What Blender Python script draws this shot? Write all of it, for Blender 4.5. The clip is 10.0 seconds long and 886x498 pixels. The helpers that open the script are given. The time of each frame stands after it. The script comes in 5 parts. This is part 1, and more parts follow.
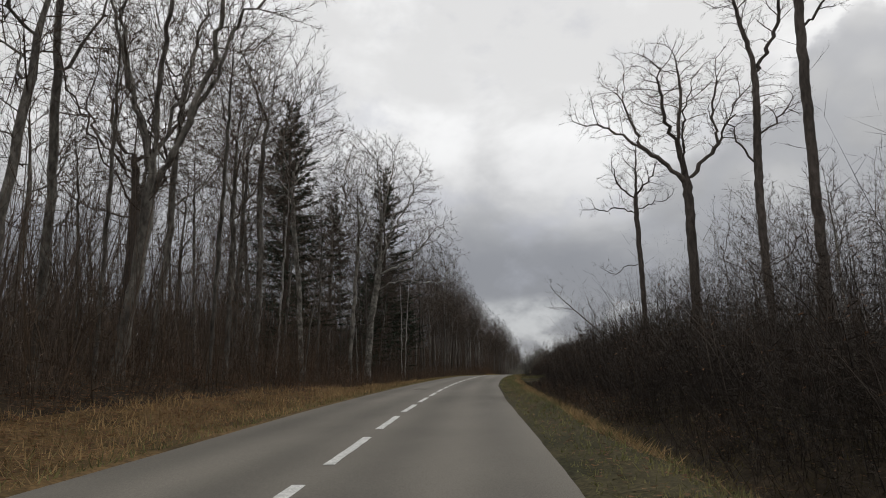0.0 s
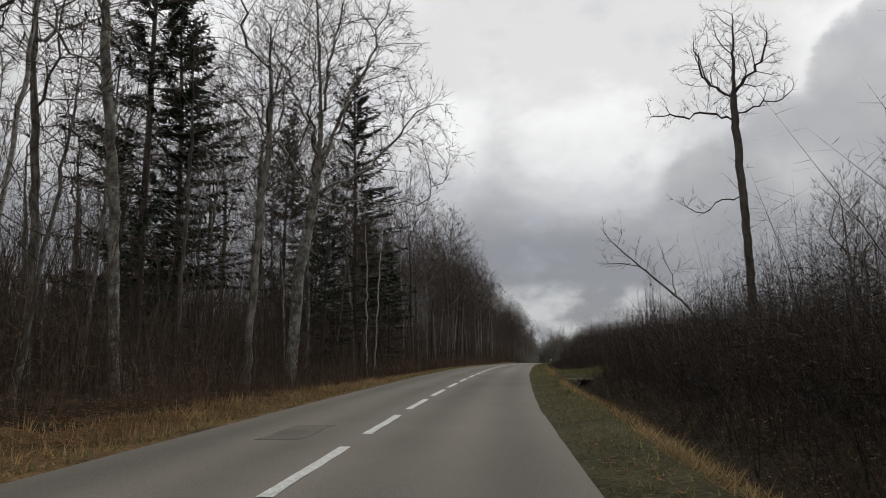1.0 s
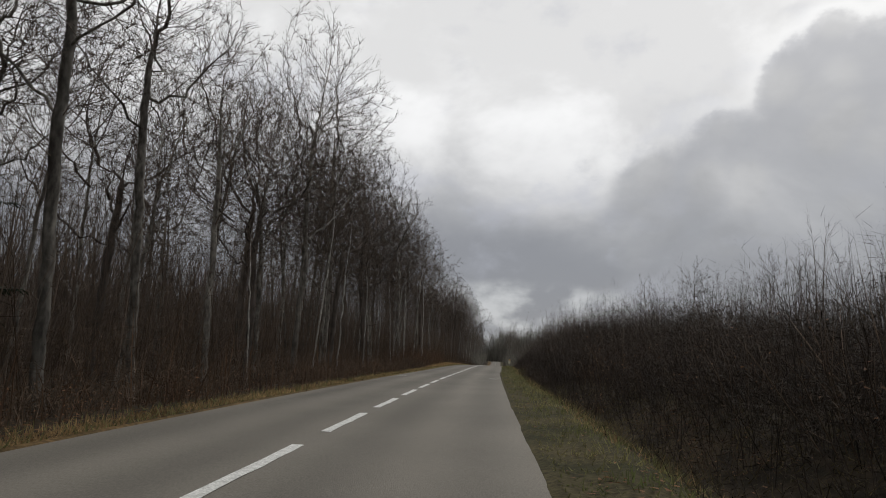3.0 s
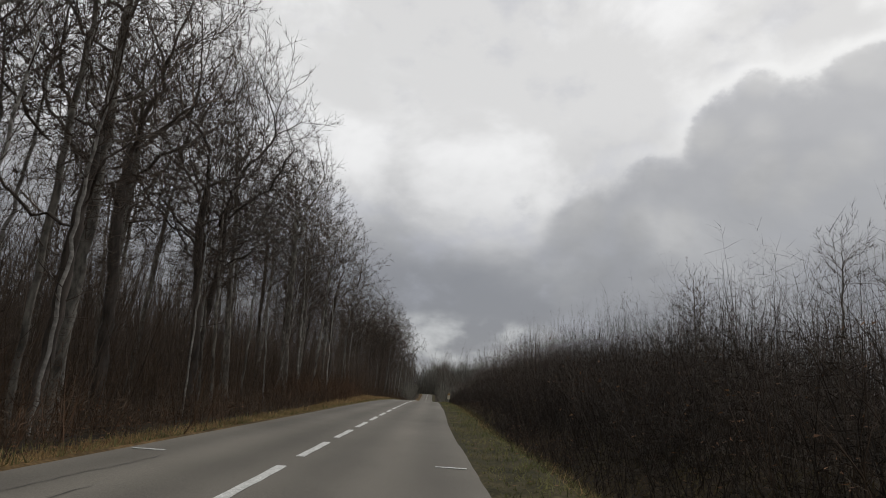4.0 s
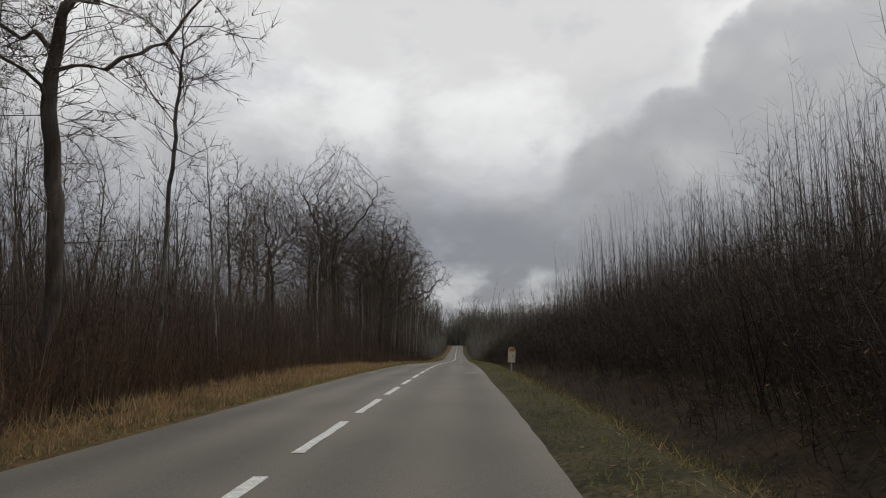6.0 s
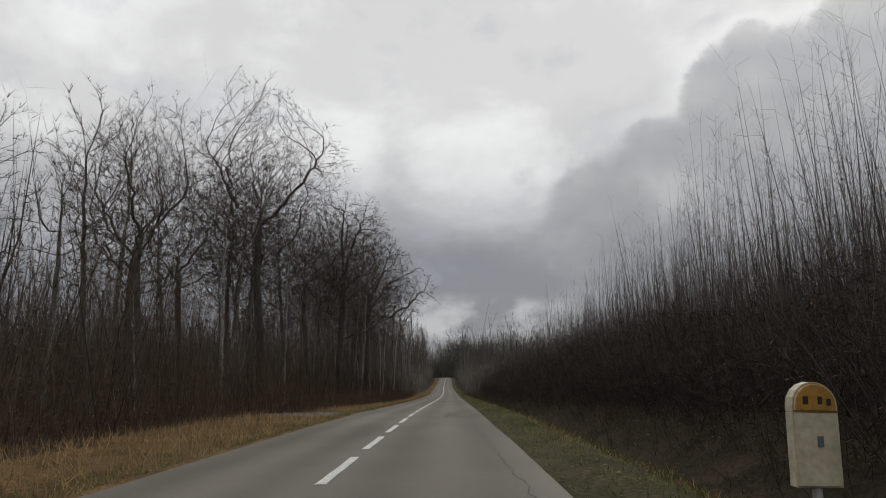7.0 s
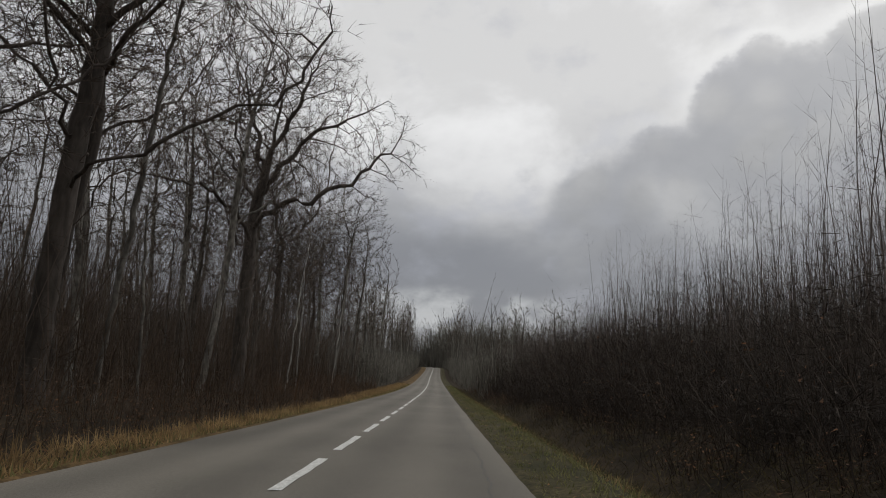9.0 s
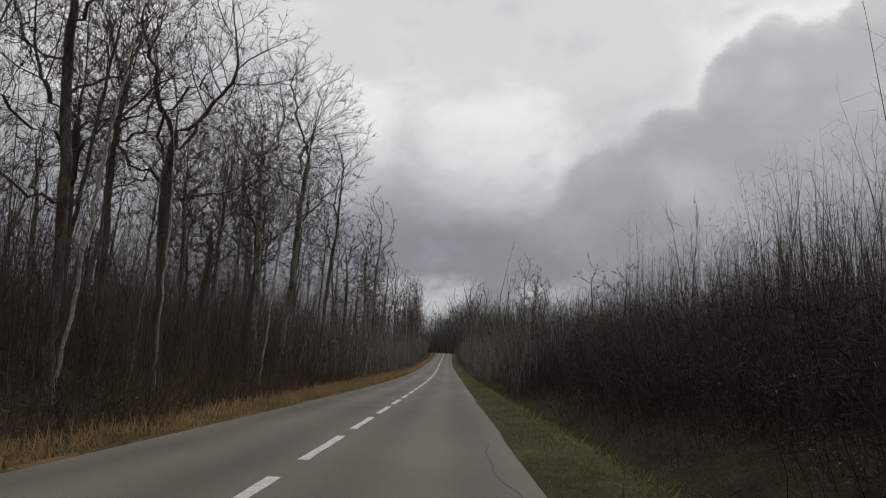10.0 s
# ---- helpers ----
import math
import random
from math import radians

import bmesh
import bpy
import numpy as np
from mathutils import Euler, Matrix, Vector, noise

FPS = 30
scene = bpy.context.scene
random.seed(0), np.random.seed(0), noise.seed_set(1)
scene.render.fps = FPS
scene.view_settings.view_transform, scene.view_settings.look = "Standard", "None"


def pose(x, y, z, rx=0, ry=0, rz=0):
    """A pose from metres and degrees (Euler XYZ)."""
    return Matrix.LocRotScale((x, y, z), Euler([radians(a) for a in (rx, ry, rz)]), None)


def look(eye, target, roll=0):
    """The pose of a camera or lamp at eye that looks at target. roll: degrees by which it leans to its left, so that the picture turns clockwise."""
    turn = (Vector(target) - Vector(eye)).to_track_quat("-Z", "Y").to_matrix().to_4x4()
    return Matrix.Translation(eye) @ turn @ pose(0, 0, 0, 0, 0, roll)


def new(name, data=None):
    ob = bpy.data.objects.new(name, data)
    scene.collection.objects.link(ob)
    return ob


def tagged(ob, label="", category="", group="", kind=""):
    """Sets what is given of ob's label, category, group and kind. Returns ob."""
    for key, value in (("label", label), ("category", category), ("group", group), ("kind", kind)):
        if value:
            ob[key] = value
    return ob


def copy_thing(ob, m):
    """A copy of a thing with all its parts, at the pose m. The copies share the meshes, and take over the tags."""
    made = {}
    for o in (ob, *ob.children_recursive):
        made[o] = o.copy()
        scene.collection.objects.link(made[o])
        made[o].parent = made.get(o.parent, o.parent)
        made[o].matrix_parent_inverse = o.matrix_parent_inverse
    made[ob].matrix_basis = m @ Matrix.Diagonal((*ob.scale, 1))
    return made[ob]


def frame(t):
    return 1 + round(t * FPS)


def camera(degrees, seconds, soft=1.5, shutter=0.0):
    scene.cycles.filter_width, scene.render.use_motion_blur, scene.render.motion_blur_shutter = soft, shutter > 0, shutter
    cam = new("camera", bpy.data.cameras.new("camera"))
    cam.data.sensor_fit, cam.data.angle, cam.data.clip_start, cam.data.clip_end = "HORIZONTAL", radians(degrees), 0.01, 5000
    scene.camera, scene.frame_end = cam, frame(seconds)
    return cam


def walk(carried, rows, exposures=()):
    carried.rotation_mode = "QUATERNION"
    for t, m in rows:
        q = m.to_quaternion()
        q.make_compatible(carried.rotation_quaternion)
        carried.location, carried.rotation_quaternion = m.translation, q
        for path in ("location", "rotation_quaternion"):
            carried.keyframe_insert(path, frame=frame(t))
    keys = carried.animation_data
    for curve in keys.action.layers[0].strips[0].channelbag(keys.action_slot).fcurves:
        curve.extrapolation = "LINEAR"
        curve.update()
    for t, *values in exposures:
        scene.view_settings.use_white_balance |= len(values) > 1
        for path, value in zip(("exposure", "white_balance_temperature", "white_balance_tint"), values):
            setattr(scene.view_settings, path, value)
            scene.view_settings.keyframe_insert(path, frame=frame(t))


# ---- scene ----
cam = camera(66.4, 10.0, soft=1.0)
PATH = [
    (0, (1.846, 0.200, 1.182), (-1.129, 19.597, 5.044), -0.52),
    (0.5, (0.606, 12.275, 1.520), (-2.883, 31.667, 4.954), 1.45),
    (1, (-0.570, 24.497, 1.814), (-3.943, 43.904, 5.277), -0.12),
    (1.5, (-1.561, 36.717, 2.082), (-4.963, 56.165, 5.273), -0.66),
    (2, (-2.280, 48.813, 2.361), (-5.959, 68.287, 5.046), -0.73),
    (2.2, (-2.561, 53.616, 2.477), (-5.923, 73.073, 5.657), -0.59),
    (3.3, (-3.656, 79.725, 3.031), (-5.119, 99.364, 6.518), 2.36),
    (3.5, (-3.867, 84.525, 3.110), (-4.757, 104.043, 7.386), 1.50),
    (4, (-4.354, 96.739, 3.262), (-4.497, 116.271, 7.561), 3.85),
    (4.5, (-4.763, 109.271, 3.375), (-4.943, 128.996, 6.672), 5.03),
    (5, (-4.892, 122.129, 3.536), (-5.563, 142.000, 5.703), -0.39),
    (5.5, (-4.905, 135.116, 3.729), (-5.566, 154.918, 6.461), 1.07),
    (5.7, (-4.913, 140.292, 3.788), (-5.699, 160.074, 6.626), 0.19),
    (6.8, (-5.359, 168.286, 3.944), (-5.770, 187.980, 7.407), -1.84),
    (7, (-5.447, 173.247, 3.950), (-5.720, 192.882, 7.747), -1.67),
    (7.5, (-5.551, 185.507, 3.928), (-5.792, 205.190, 7.463), -1.33),
    (8, (-5.642, 197.575, 3.827), (-5.945, 217.341, 6.864), -0.08),
    (8.5, (-5.722, 209.653, 3.658), (-5.910, 229.377, 6.966), 1.41),
    (9, (-5.748, 221.938, 3.445), (-5.975, 241.617, 7.009), 2.59),
    (9.5, (-5.768, 234.312, 3.227), (-6.159, 254.106, 6.065), -0.04),
    (10, (-5.781, 246.657, 3.036), (-6.294, 266.395, 6.226), 1.90),
]
walk(cam, [(t, look(eye, target, roll)) for t, eye, target, roll in PATH], exposures=[(0, 0.10), (3.5, 0.10), (4.5, -0.12), (5.5, -0.03), (10, -0.08)])

# ---------------------------------------------------------------- world and sun
SUN_ELEVATION, SUN_AZIMUTH = radians(42), radians(28)      # azimuth from +y towards +x

world = bpy.data.worlds.new("overcast_sky")
scene.world = world
world.use_nodes = True
wt = world.node_tree
wt.nodes.clear()


def wnode(kind, **values):
    n = wt.nodes.new(kind)
    for key, value in values.items():
        if key in n.inputs:
            n.inputs[key].default_value = value
    return n


def wmath(op, a, b=0.0, clamp=False):
    n = wt.nodes.new("ShaderNodeMath")
    n.operation, n.use_clamp = op, clamp
    for k, v in enumerate((a, b)):
        if isinstance(v, (int, float)):
            n.inputs[k].default_value = v
        else:
            wt.links.new(v, n.inputs[k])
    return n.outputs[0]


def wstep(value, low, high):
    n = wt.nodes.new("ShaderNodeMapRange")
    n.interpolation_type = "SMOOTHSTEP"
    wt.links.new(value, n.inputs["Value"])
    n.inputs["From Min"].default_value, n.inputs["From Max"].default_value = low, high
    return n.outputs["Result"]


def wmix(fac, a, b):
    n = wt.nodes.new("ShaderNodeMix")
    n.data_type = "RGBA"
    for k, v in ((0, fac), (6, a), (7, b)):
        if isinstance(v, (int, float, tuple)):
            n.inputs[k].default_value = v
        else:
            wt.links.new(v, n.inputs[k])
    return n.outputs[2]


def wnoise(vector, scale, detail, distortion=0.0, rough=0.5):
    n = wnode("ShaderNodeTexNoise", Scale=scale, Detail=detail, Distortion=distortion, Roughness=rough)
    wt.links.new(vector, n.inputs["Vector"])
    return n.outputs["Fac"]


coords = wt.nodes.new("ShaderNodeTexCoord").outputs["Generated"]
flat = wnode("ShaderNodeMapping", Scale=(1.0, 1.0, 1.5))
wt.links.new(coords, flat.inputs["Vector"])
flat = flat.outputs["Vector"]
axes_of = wt.nodes.new("ShaderNodeSeparateXYZ")
wt.links.new(coords, axes_of.inputs[0])
east, up = axes_of.outputs["X"], axes_of.outputs["Z"]
billow = wnoise(flat, 3.0, 6.0, 0.2, 0.55)
fine = wnoise(flat, 8.0, 5.0, 0.1, 0.55)
lump = wmath("SUBTRACT", billow, 0.5)
# high cloud sheet, grey-blue towards the horizon
height = wmath("ADD", up, wmath("MULTIPLY", lump, 0.30))
sheet = wmix(wstep(height, 0.12, 0.40), (0.255, 0.262, 0.284, 1), (0.735, 0.732, 0.728, 1))
sheet = wmix(wmath("MULTIPLY", wstep(billow, 0.46, 0.64), wmath("MULTIPLY", wstep(up, 0.16, 0.40), 0.85)), sheet, (0.97, 0.97, 0.97, 1))
sheet = wmix(wmath("MULTIPLY", wstep(fine, 0.50, 0.70), 0.36), sheet, (0.45, 0.465, 0.53, 1))
# the grey cumulus bank on the east side of the road, with a scalloped sunlit rim
lobe_sizes = []
for size in (7.0, 16.0):
    lobes = wnode("ShaderNodeTexVoronoi", Scale=size)
    lobes.feature = "SMOOTH_F1"
    lobes.inputs["Smoothness"].default_value = 0.3
    wt.links.new(coords, lobes.inputs["Vector"])
    lobe_sizes.append(lobes.outputs["Distance"])
over = wmath("MAXIMUM", wmath("SUBTRACT", up, 0.27), 0.0)
ragged = wmath("ADD", wmath("ADD", wmath("MULTIPLY", wmath("SUBTRACT", fine, 0.5), 0.20), wmath("MULTIPLY", wmath("SUBTRACT", wnoise(coords, 26.0, 4.0, 0.0, 0.6), 0.5), 0.07)), wmath("SUBTRACT", 0.155, wmath("ADD", wmath("MULTIPLY", lobe_sizes[0], 0.20), wmath("MULTIPLY", lobe_sizes[1], 0.10))))
bank_edge = wmath("ADD", wmath("SUBTRACT", wmath("SUBTRACT", east, 0.135), wmath("MULTIPLY", over, 1.70)), ragged)
bank = wmix(wstep(wmath("ADD", up, wmath("MULTIPLY", lump, 0.5)), 0.10, 0.48), (0.292, 0.295, 0.303, 1), (0.605, 0.605, 0.605, 1))
bank = wmix(wmath("MULTIPLY", wstep(lobe_sizes[1], 0.25, 0.60), 0.45), bank, (0.36, 0.37, 0.40, 1))
rim = wmath("MULTIPLY", wstep(bank_edge, -0.10, 0.0), wmath("SUBTRACT", 1.0, wstep(bank_edge, 0.0, 0.03)))
sheet = wmix(wmath("MULTIPLY", wmath("MULTIPLY", rim, wstep(up, 0.28, 0.46)), 0.75), sheet, (0.98, 0.98, 0.97, 1))
sheet = wmix(wmath("MULTIPLY", wstep(bank_edge, -0.02, 0.075), wmath("ADD", 0.30, wmath("MULTIPLY", wstep(up, 0.16, 0.30), 0.6))), sheet, bank)
# pale gap under the cloud base, straight ahead
ahead = wmath("SUBTRACT", 1.0, wstep(wmath("ABSOLUTE", wmath("SUBTRACT", east, 0.01)), 0.07, 0.20))
low = wmath("SUBTRACT", 1.0, wstep(wmath("ADD", up, wmath("MULTIPLY", lump, 0.12)), 0.095, 0.118))
gap = wmath("MULTIPLY", low, wmath("MULTIPLY", wstep(fine, 0.36, 0.56), ahead))
sheet = wmix(wmath("MULTIPLY", gap, 0.85), sheet, (0.56, 0.57, 0.58, 1))
sky = wt.nodes.new("ShaderNodeTexSky")
sky.sky_type, sky.sun_disc, sky.sun_elevation, sky.sun_rotation = "NISHITA", False, SUN_ELEVATION, SUN_AZIMUTH
blue = wnode("ShaderNodeBackground", Strength=0.06)
wt.links.new(sky.outputs["Color"], blue.inputs["Color"])
cloud = wnode("ShaderNodeBackground", Strength=1.0)
wt.links.new(sheet, cloud.inputs["Color"])
cover = wnode("ShaderNodeMixShader", Fac=0.94)
wt.links.new(blue.outputs[0], cover.inputs[1])
wt.links.new(cloud.outputs[0], cover.inputs[2])
wt.links.new(cover.outputs[0], wt.nodes.new("ShaderNodeOutputWorld").inputs["Surface"])

sun = new("sun", bpy.data.lights.new("sun", "SUN"))
sun.data.energy, sun.data.angle, sun.data.color = 0.8, radians(14), (1.0, 0.96, 0.90)
sun_from = Vector((math.sin(SUN_AZIMUTH) * math.cos(SUN_ELEVATION), math.cos(SUN_AZIMUTH) * math.cos(SUN_ELEVATION), math.sin(SUN_ELEVATION)))
sun.matrix_world = look(sun_from * 200, (0, 0, 0))

# ---------------------------------------------------------------- materials


def material(name, low, high, scale=4.0, rough=0.85, bump=0.0, bump_scale=40.0, grain=None, grain_amount=0.35, island=0.0, piece=0.0, stretch=(1, 1, 1), specular=0.3):
    """Two colours mixed by coarse noise, a finer grain over them, relief, and a random shade per island or object."""
    m = bpy.data.materials.new(name)
    m.use_nodes = True
    t = m.node_tree
    b = t.nodes["Principled BSDF"]
    b.inputs["Roughness"].default_value = rough
    b.inputs["Specular IOR Level"].default_value = specular
    where = t.nodes.new("ShaderNodeTexCoord").outputs["Object"]
    mp = t.nodes.new("ShaderNodeMapping")
    mp.inputs["Scale"].default_value = stretch
    t.links.new(where, mp.inputs["Vector"])

    def noise_at(s, detail):
        n = t.nodes.new("ShaderNodeTexNoise")
        n.inputs["Scale"].default_value, n.inputs["Detail"].default_value = s, detail
        t.links.new(mp.outputs[0], n.inputs["Vector"])
        r = t.nodes.new("ShaderNodeMapRange")
        t.links.new(n.outputs["Fac"], r.inputs["Value"])
        r.inputs["From Min"].default_value, r.inputs["From Max"].default_value = 0.32, 0.68
        return r.outputs[0]

    def mixed(fac, a, c, kind="MIX"):
        n = t.nodes.new("ShaderNodeMix")
        n.data_type, n.blend_type = "RGBA", kind
        for k, v in ((0, fac), (6, a), (7, c)):
            if isinstance(v, (int, float, tuple)):
                n.inputs[k].default_value = v
            else:
                t.links.new(v, n.inputs[k])
        return n.outputs[2]

    colour = mixed(noise_at(scale, 5), (*low, 1), (*high, 1))
    if grain:
        g = noise_at(grain, 3)
        colour = mixed(grain_amount, colour, mixed(g, (0.25, 0.25, 0.25, 1), (1.5, 1.5, 1.5, 1)), "MULTIPLY")
    for amount, kind, out in ((island, "ShaderNodeNewGeometry", "Random Per Island"), (piece, "ShaderNodeObjectInfo", "Random")):
        if amount:
            r = t.nodes.new(kind).outputs[out]
            v = t.nodes.new("ShaderNodeMapRange")
            t.links.new(r, v.inputs["Value"])
            v.inputs["To Min"].default_value, v.inputs["To Max"].default_value = 1 - amount, 1 + amount
            gray = t.nodes.new("ShaderNodeCombineColor")
            for k in range(3):
                t.links.new(v.outputs[0], gray.inputs[k])
            colour = mixed(1.0, colour, gray.outputs[0], "MULTIPLY")
    t.links.new(colour, b.inputs["Base Color"])
    if bump:
        bn = t.nodes.new("ShaderNodeBump")
        bn.inputs["Strength"].default_value, bn.inputs["Distance"].default_value = bump, 0.02
        n = t.nodes.new("ShaderNodeTexNoise")
        n.inputs["Scale"].default_value, n.inputs["Detail"].default_value = bump_scale, 4
        t.links.new(mp.outputs[0], n.inputs["Vector"])
        t.links.new(n.outputs["Fac"], bn.inputs["Height"])
        t.links.new(bn.outputs[0], b.inputs["Normal"])
    return m


ASPHALT = material("worn_asphalt", (0.121, 0.110, 0.091), (0.172, 0.157, 0.131), 0.35, 0.85, 0.25, 120, grain=90, grain_amount=0.3, stretch=(1, 0.25, 1))
ASPHALT_DARK = material("asphalt_patch", (0.098, 0.089, 0.073), (0.138, 0.126, 0.105), 1.5, 0.85, 0.3, 120, grain=80)
ROAD_PAINT = material("road_paint", (0.50, 0.50, 0.47), (0.72, 0.72, 0.69), 9, 0.6, 0.1, 90, grain=45, grain_amount=0.45)
LITTER = material("forest_litter", (0.017, 0.0135, 0.009), (0.048, 0.034, 0.020), 0.9, 0.95, 0.6, 9, grain=9, grain_amount=0.6, specular=0.08)
VERGE_DRY = material("dry_verge", (0.065, 0.045, 0.020), (0.165, 0.105, 0.048), 0.9, 0.95, 0.6, 18, grain=12, grain_amount=0.7, specular=0.08)
VERGE_GREEN = material("damp_verge", (0.035, 0.034, 0.016), (0.080, 0.066, 0.034), 0.9, 0.95, 0.6, 20, grain=14, grain_amount=0.75, specular=0.08)
GRAVEL = material("track_gravel", (0.085, 0.078, 0.060), (0.15, 0.138, 0.115), 1.2, 0.95, 0.6, 50, grain=45, grain_amount=0.6)
BARK_GREY = material("grey_bark", (0.070, 0.062, 0.052), (0.235, 0.218, 0.188), 1.6, 0.9, 0.6, 16, grain=7, grain_amount=0.7, piece=0.35, stretch=(1, 1, 0.45))
BARK_DARK = material("dark_bark", (0.055, 0.046, 0.038), (0.12, 0.10, 0.085), 1.4, 0.9, 0.5, 14, grain=6, grain_amount=0.5, piece=0.3, stretch=(1, 1, 0.3))
BARK_BIRCH = material("birch_bark", (0.20, 0.185, 0.165), (0.42, 0.40, 0.36), 2.0, 0.8, 0.3, 20, grain=5, grain_amount=0.55, piece=0.15, stretch=(1, 1, 1.6))
BARK_PALE = material("pale_lichened_bark", (0.12, 0.112, 0.092), (0.38, 0.36, 0.315), 2.2, 0.9, 0.5, 18, grain=6, grain_amount=0.75, piece=0.2, stretch=(1, 1, 0.8))
TWIG = material("bare_twigs", (0.060, 0.046, 0.036), (0.115, 0.088, 0.068), 0.5, 0.9, island=0.35, piece=0.25)
TWIG_YOUNG = material("young_shoots", (0.062, 0.050, 0.042), (0.120, 0.098, 0.084), 0.5, 0.9, island=0.4, piece=0.25)
# twigs of the far growth, lightened to stand in for aerial haze
TWIG_HAZE = material("hazed_twigs", (0.105, 0.098, 0.080), (0.185, 0.172, 0.145), 0.3, 0.9, island=0.35, piece=0.25)
BRACKEN = material("dead_bracken", (0.066, 0.040, 0.024), (0.130, 0.075, 0.043), 0.5, 0.9, island=0.5)
BRAMBLE = material("bramble_stems", (0.026, 0.0205, 0.016), (0.060, 0.045, 0.034), 0.8, 0.9, island=0.5, piece=0.3)
RUSSET = material("russet_stems", (0.042, 0.029, 0.019), (0.092, 0.062, 0.040), 0.5, 0.9, island=0.5, piece=0.3)
DEAD_LEAF = material("dead_leaves", (0.11, 0.055, 0.03), (0.23, 0.12, 0.06), 1.5, 0.85, island=0.5, piece=0.25)
NEEDLES = material("spruce_needles", (0.016, 0.030, 0.016), (0.040, 0.062, 0.034), 1.2, 0.8, island=0.45)
GRASS_DRY = material("dry_grass", (0.17, 0.112, 0.054), (0.44, 0.305, 0.152), 0.7, 0.9, island=0.45)
GRASS_GREEN = material("winter_grass", (0.10, 0.115, 0.045), (0.235, 0.21, 0.095), 0.5, 0.9, island=0.5)
DEAD_GRASS = material("dead_grass", (0.048, 0.040, 0.021), (0.118, 0.094, 0.048), 0.6, 0.9, island=0.5)
CONCRETE = material("mossy_concrete", (0.13, 0.12, 0.085), (0.33, 0.30, 0.235), 3, 0.9, 0.4, 40, grain=25)
# near-black that paints the shade inside the culvert pipe
DARK_HOLE = material("pipe_shade", (0.018, 0.015, 0.012), (0.04, 0.033, 0.026), 3, 0.7)
MARKER_WHITE = material("marker_white", (0.42, 0.375, 0.26), (0.62, 0.57, 0.43), 5, 0.5, grain=22, grain_amount=0.2)
MARKER_YELLOW = material("marker_yellow", (0.36, 0.19, 0.04), (0.52, 0.29, 0.07), 6, 0.5, grain=22, grain_amount=0.25)
MARKER_DARK = material("marker_lettering", (0.02, 0.02, 0.02), (0.05, 0.045, 0.04), 8, 0.6)
MARKER_BLUE = material("marker_faded_blue", (0.10, 0.12, 0.15), (0.17, 0.19, 0.22), 8, 0.6)
POST_GREY = material("galvanised_post", (0.20, 0.20, 0.19), (0.32, 0.32, 0.30), 6, 0.55)



def let_light_through(m, share):
    """Thin blades and leaves pass part of the light on."""
    t = m.node_tree
    b = t.nodes["Principled BSDF"]
    thin = t.nodes.new("ShaderNodeBsdfTranslucent")
    t.links.new(b.inputs["Base Color"].links[0].from_socket, thin.inputs["Color"])
    mix = t.nodes.new("ShaderNodeMixShader")
    mix.inputs[0].default_value = share
    t.links.new(b.outputs[0], mix.inputs[1])
    t.links.new(thin.outputs[0], mix.inputs[2])
    t.links.new(mix.outputs[0], t.nodes["Material Output"].inputs["Surface"])


for m in (GRASS_DRY, GRASS_GREEN, DEAD_GRASS, DEAD_LEAF):
    let_light_through(m, 0.45)

# ---------------------------------------------------------------- the line of the road
LINE_Y = (-80, -20, 0, 20, 40, 60, 80, 100, 120, 140, 160, 180, 200, 220, 240, 260, 300, 350, 400, 450, 500, 560, 700, 1500)
LINE_X = (5.6, 1.13, 0.0, -2.04, -3.86, -5.03, -5.77, -6.32, -6.64, -6.75, -6.9, -7.08, -7.25, -7.4, -7.53, -7.68, -8.05, -8.8, -9.7, -10.2, -11.0, -17, -70, -420)
LINE_Z = (-1.6, -0.32, 0.0, 0.53, 0.98, 1.45, 1.86, 2.11, 2.32, 2.58, 2.74, 2.76, 2.62, 2.30, 1.96, 1.66, 1.25, 1.25, 1.75, 2.95, 4.75, 5.1, 4.0, 8.0)


def smooth_line(keys, values):
    """A cubic through the keys with slopes from their neighbours."""
    k, v = np.array(keys, float), np.array(values, float)
    secant = np.diff(v) / np.diff(k)
    slope = np.r_[secant[0], (secant[1:] * np.diff(k)[:-1] + secant[:-1] * np.diff(k)[1:]) / (k[2:] - k[:-2]), secant[-1]]

    def at(y):
        y = np.clip(np.asarray(y, float), k[0], k[-1])
        i = np.clip(np.searchsorted(k, y, "right") - 1, 0, len(k) - 2)
        h = k[i + 1] - k[i]
        u = (y - k[i]) / h
        return (2 * u**3 - 3 * u**2 + 1) * v[i] + (u**3 - 2 * u**2 + u) * h * slope[i] + (3 * u**2 - 2 * u**3) * v[i + 1] + (u**3 - u**2) * h * slope[i + 1]

    return at


road_x, road_z = smooth_line(LINE_Y, LINE_X), smooth_line(LINE_Y, LINE_Z)
HALF = 2.86


def ramp(v, a, b):
    u = np.clip((np.asarray(v, float) - a) / (b - a), 0, 1)
    return u * u * (3 - 2 * u)


def wobble(x, y):
    return 0.5 * np.sin(x * 0.71 + y * 0.37 + 1.3) + 0.3 * np.sin(x * 1.9 - y * 1.3) + 0.2 * np.sin(x * 0.23 + y * 3.1 + 0.7)


verge_width = smooth_line((-80, 0, 25, 38, 48, 55, 65, 112, 128, 148, 165, 178, 205, 215, 300, 700), (3.4, 3.4, 3.2, 1.9, 1.0, 0.55, 0.4, 0.32, 0.45, 1.4, 2.4, 3.6, 3.6, 2.2, 1.9, 1.7))


